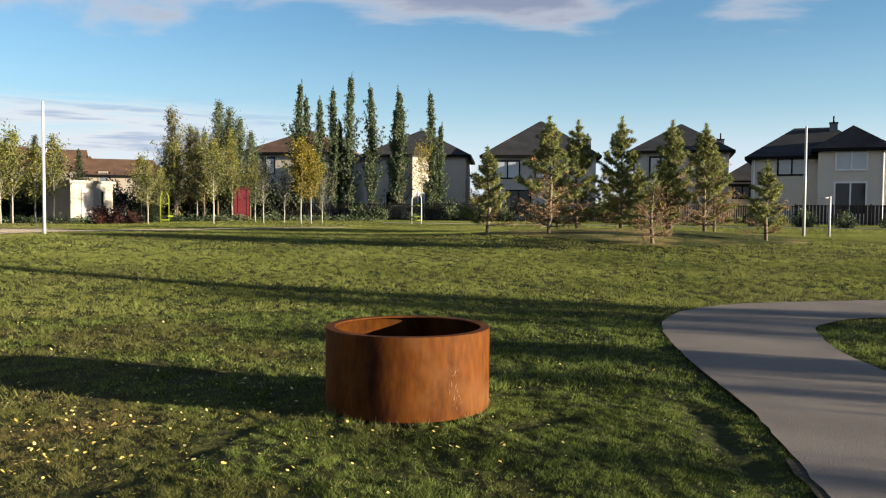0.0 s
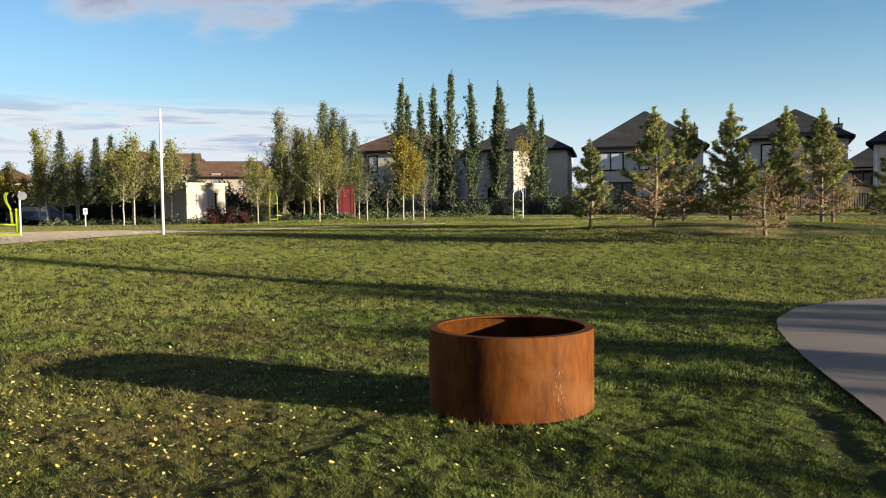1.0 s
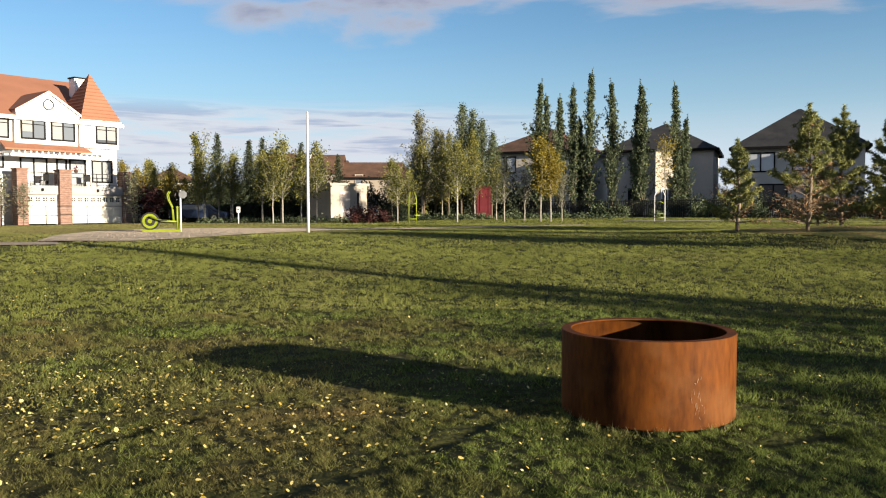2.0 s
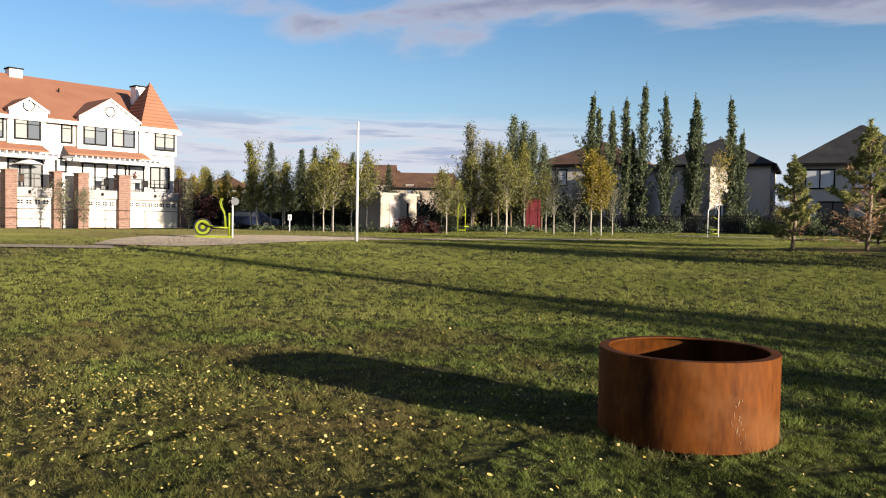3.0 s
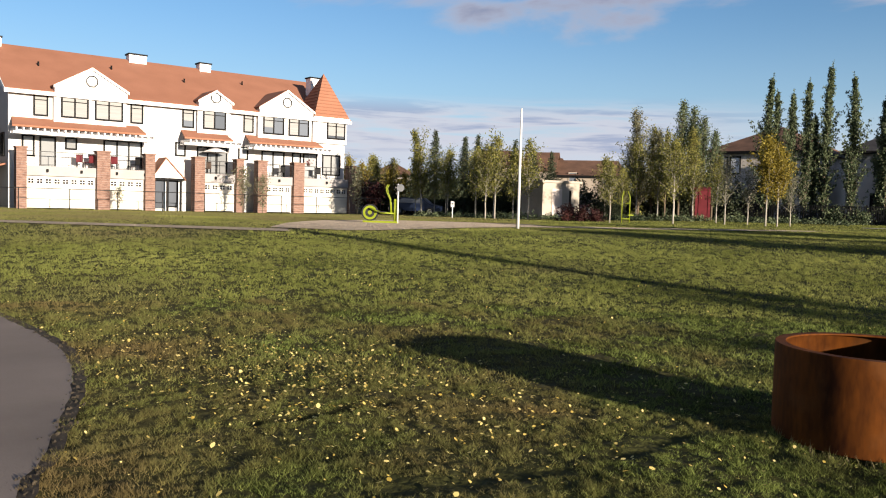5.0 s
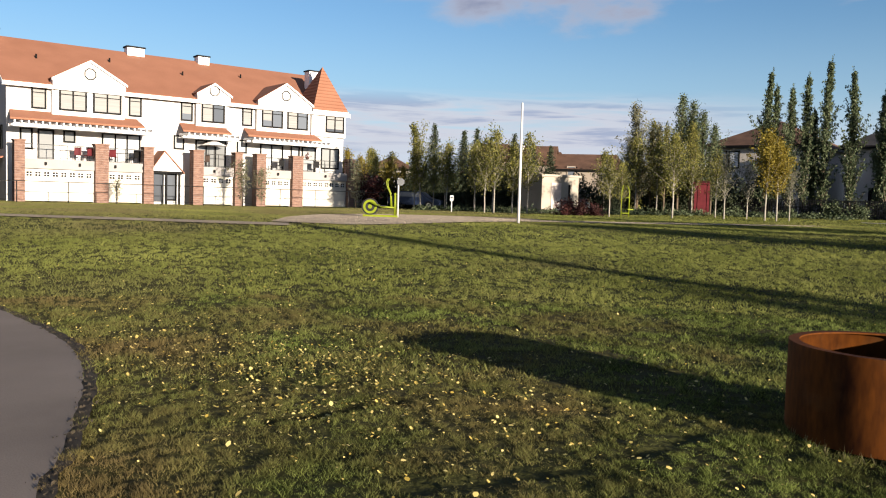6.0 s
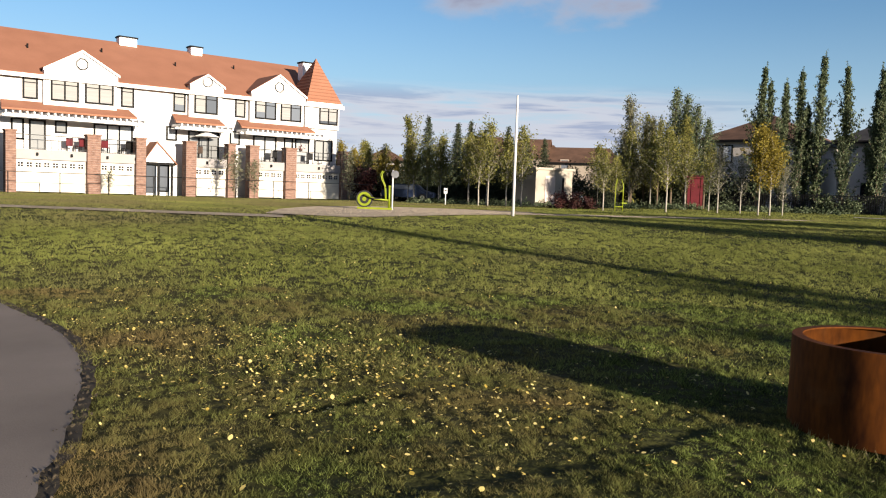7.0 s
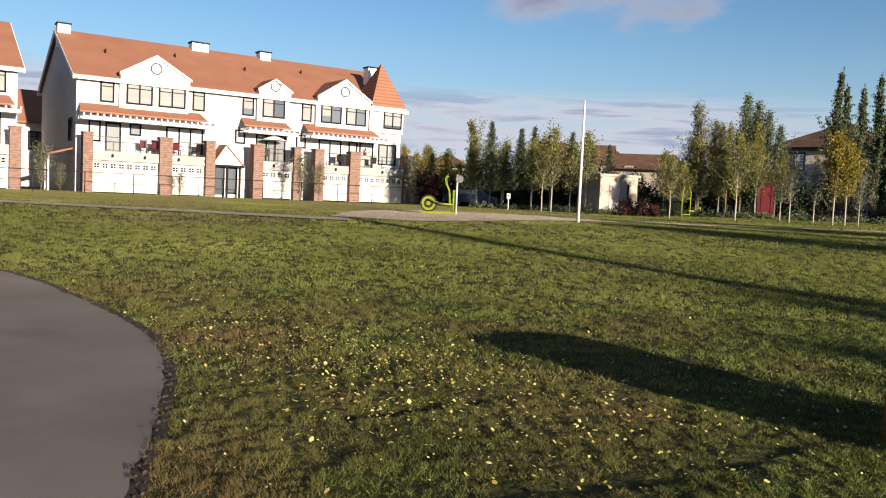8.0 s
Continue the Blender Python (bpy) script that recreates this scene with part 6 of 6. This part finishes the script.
def near_line(x, y, a, b, c):
    """True for points between the two edges of a walk, taken as runs of quads."""
    res = np.zeros(len(x), bool)
    poly = np.vstack([a, b[::-1]]) if b is not None else a
    px, py = poly[:, 0], poly[:, 1]
    for p, q, u, v in zip(px, py, np.roll(px, 1), np.roll(py, 1)):
        if q != v:
            res ^= ((q > y) != (v > y)) & (x < (u - p) * (y - q) / (v - q) + p)
    return res


def lawn_blades(seed, r0, r1, density, h, w, a0=-74, a1=40, clump=1.15, cell=0.08):
    rng = np.random.default_rng(seed)
    n = int(density * math.radians(a1 - a0) / 2 * (r1 ** 2 - r0 ** 2))
    r = np.sqrt(rng.uniform(r0 ** 2, r1 ** 2, n))
    a = np.radians(rng.uniform(a0, a1, n))
    x, y = r * np.sin(a), r * np.cos(a)
    # mown turf grows in tufts
    tuft = clump * (2.6 * (value_noise(x, y + 0.3 * x, cell, 5) - 0.5) + 1.8 * (value_noise(x + 0.3 * y, y, cell * 0.45, 6) - 0.5) + 0.5 * (value_noise(x, y, 0.6, 7) - 0.5))
    keep = (rng.uniform(-1.7, 1.2, n) < tuft) & ~inside_path(x, y) & ~near_line(x, y, np.array(PAD), None, 0) & ~(near_line(x, y, np.array(LITTER), None, 0) & (rng.uniform(0, 1, n) < 0.72)) & ~near_line(x, y, *WALKS[0], 0) & ~near_line(x, y, *WALKS[1], 0) & ~(near_line(x, y, *WALKS[2], 0) & (rng.uniform(0, 1, n) < 0.85)) & (np.hypot(x + 0.295, y - 6.834) > 0.695)
    x, y, tuft = x[keep], y[keep], tuft[keep]
    n = len(x)
    hh = h * rng.uniform(0.45, 1.25, n) * np.clip(0.86 + 0.5 * tuft, 0.28, 1.7)
    close = np.exp(-((np.hypot(x + 0.295, y - 6.834) - 0.7) / 0.05) ** 2)
    hh = hh * (1 + 0.9 * close)
    hh = hh * (1 - 0.9 * hollow(x, y)[1])
    t = rng.uniform(0, math.tau, n)
    bend = rng.uniform(0.3, 1.5, n) * hh
    b = rng.uniform(0, math.tau, n)
    z = ground_z(x, y) - 0.004
    ww = w * rng.uniform(0.6, 1.3, n)
    dx, dy = np.cos(t) * ww / 2, np.sin(t) * ww / 2
    v = np.empty((n, 3, 3))
    v[:, 0] = np.stack([x - dx, y - dy, z], -1)
    v[:, 1] = np.stack([x + dx, y + dy, z], -1)
    v[:, 2] = np.stack([x + bend * np.cos(b), y + bend * np.sin(b), z + hh], -1)
    return v.reshape(-1, 3)


blades = np.concatenate([lawn_blades(1, 2.6, 7.5, 13000, 0.027, 0.0050), lawn_blades(2, 7.5, 13, 3300, 0.04, 0.0098, cell=0.11)])
tagged(new("grass", mesh_np("grass", blades, 3, M["blade"])), "short mown grass with worn yellowish tufts", "grass", kind="stuff")
blades = np.concatenate([lawn_blades(3, 13, 24, 1400, 0.05, 0.0138, -74, 38, 0.9, 0.15), lawn_blades(4, 24, 46, 450, 0.055, 0.023, -72, 34, 0.8, 0.24), lawn_blades(5, 46, 64, 150, 0.055, 0.045, -68, 32, 0.4, 0.6)])
tagged(new("far_grass", mesh_np("far_grass", blades, 3, M["blade_far"])), "short mown grass on the far lawn", "grass", kind="stuff")


def fallen_leaves():
    rng = np.random.default_rng(12)
    n, m = 3900, 2100
    x = np.concatenate([rng.normal(-4.9, 2.0, m), rng.uniform(-14, 3, n - m)])
    y = np.concatenate([rng.normal(5.7, 0.95, m) - 0.08 * (x[:m] + 4), rng.uniform(3, 16, n - m)])
    s = 0.031 * rng.uniform(0.3, 1.0, n) ** 0.8 * (1 + 0.55 * (rng.uniform(0, 1, n) < 0.12))
    u = rng.uniform(0, 1, 60)
    x[:60], y[:60] = -4.2 + 0.42 * u + rng.normal(0, 0.03, 60), 4.55 + 0.98 * u + rng.normal(0, 0.05, 60)
    keep = (np.hypot(x, y) > 2.5) & ~inside_path(x, y, 0.02) & (np.hypot(x + 0.295, y - 6.834) > 0.75)
    x, y, s = x[keep], y[keep], s[keep]
    n = len(x)
    t = rng.uniform(0, math.tau, n)
    tilt = rng.normal(0, 0.32, (n, 2))
    z = ground_z(x, y) + rng.uniform(0.012, 0.038, n)
    v = np.empty((n, 6, 3))
    shape = ((-0.5, 0), (-0.18, -0.36), (0.25, -0.3), (0.55, 0), (0.25, 0.3), (-0.18, 0.36))
    for k, (a, b) in enumerate(shape):
        px, py = s * (a * np.cos(t) - b * np.sin(t)), s * (a * np.sin(t) + b * np.cos(t))
        v[:, k] = np.stack([x + px, y + py, z + px * tilt[:, 0] + py * tilt[:, 1] + 0.12 * abs(b) * s], -1)
    return mesh_np("fallen_leaves", v.reshape(-1, 3), 6, M["leaf_gold"])


tagged(new("fallen_leaves", fallen_leaves()), "small yellow autumn leaves scattered over the grass", "leaves", kind="stuff")


def path_crumbs():
    """Bits of broken asphalt and soil along the near edge."""
    rng = np.random.default_rng(14)
    out = []
    for k in range(1400):
        i = rng.integers(int(NPATH * 0.14), int(NPATH * 0.5))
        p = inner[i] + across[i] * rng.normal(0.05, 0.05)
        s = 0.008 * rng.uniform(0.4, 1.8)
        c = np.array([p[0], p[1], gz(*p) + 0.008 + s * 0.4])
        d = [c + s * v for v in rng.normal(0, 0.75, (3, 3))]
        top = c + np.array([0, 0, s * 1.1])
        for q in ((d[0], d[1], top), (d[1], d[2], top), (d[2], d[0], top)):
            out += q
    return mesh_np("path_crumbs", np.array(out), 3, M["soil"])


tagged(new("path_crumbs", path_crumbs()), "dark crumbs of soil along the path edge", "crumbs", kind="stuff")


def ring_tufts():
    """Longer stalks that the mower leaves against the steel."""
    rng = np.random.default_rng(21)
    n = 420
    a = rng.uniform(0, math.tau, n)
    dense = (np.sin(3 * a + 1) + np.sin(7 * a) > -0.6)
    a = a[dense]
    n = len(a)
    r = 0.69 + np.abs(rng.normal(0.0, 0.025, n))
    x, y = -0.295 + r * np.cos(a), 6.834 + r * np.sin(a)
    z = ground_z(x, y)
    h = rng.uniform(0.03, 0.075, n) * (1 + 0.7 * (rng.uniform(0, 1, n) < 0.12))
    lean, way = rng.uniform(0.2, 0.8, n) * h, rng.uniform(0, math.tau, n)
    t = rng.uniform(0, math.tau, n)
    v = np.empty((n, 3, 3))
    v[:, 0] = np.stack([x - 0.003 * np.cos(t), y - 0.003 * np.sin(t), z - 0.01], -1)
    v[:, 1] = np.stack([x + 0.003 * np.cos(t), y + 0.003 * np.sin(t), z - 0.01], -1)
    tip = np.stack([x + lean * np.cos(way), y + lean * np.sin(way)], -1)
    off = tip - np.array([-0.295, 6.834])
    d = np.linalg.norm(off, axis=1)[:, None]
    tip = np.array([-0.295, 6.834]) + off / d * np.maximum(d, 0.695)
    v[:, 2] = np.concatenate([tip, (z + h)[:, None]], 1)
    return mesh_np("ring_tufts", v.reshape(-1, 3), 3, M["straw"])


tagged(new("grass_tufts", ring_tufts()), "long straw-coloured stalks round the steel ring", "grass", kind="stuff")


def pad_stones():
    """Loose stones on the gravel pad."""
    rng = np.random.default_rng(31)
    n = 16000
    x, y = rng.uniform(-24.2, -15.0, n), rng.uniform(20.4, 36.6, n)
    keep = near_line(x, y, np.array(PAD), None, 0)
    x, y = x[keep], y[keep]
    for (a, b), many in ((WALKS[0], 1500), (WALKS[2], 4500)):
        i, f = rng.integers(0, len(a), many), rng.uniform(0, 1, (many, 1))
        p = a[i] + (b[i] - a[i]) * f + rng.normal(0, 0.25, (many, 2))
        x, y = np.concatenate([x, p[:, 0]]), np.concatenate([y, p[:, 1]])
    n = len(x)
    s = 0.021 * rng.uniform(0.5, 1.5, n)
    c = np.stack([x, y, base_z(x, y) + 0.03], -1)
    t = rng.uniform(0, math.tau, n)
    corner = [c + np.stack([s * np.cos(t + k * 2.094), s * np.sin(t + k * 2.094), 0 * s], -1) for k in range(3)]
    top = c + np.stack([rng.normal(0, 0.3, n) * s, rng.normal(0, 0.3, n) * s, s * rng.uniform(0.3, 0.7, n)], -1)
    v = np.concatenate([np.stack([corner[k], corner[(k + 1) % 3], top], 1) for k in range(3)])
    return mesh_np("gravel_stones", v.reshape(-1, 3), 3, M["gravel"])


tagged(new("gravel_stones", pad_stones()), "loose pale stones covering the gravel pad", "gravel", kind="stuff")
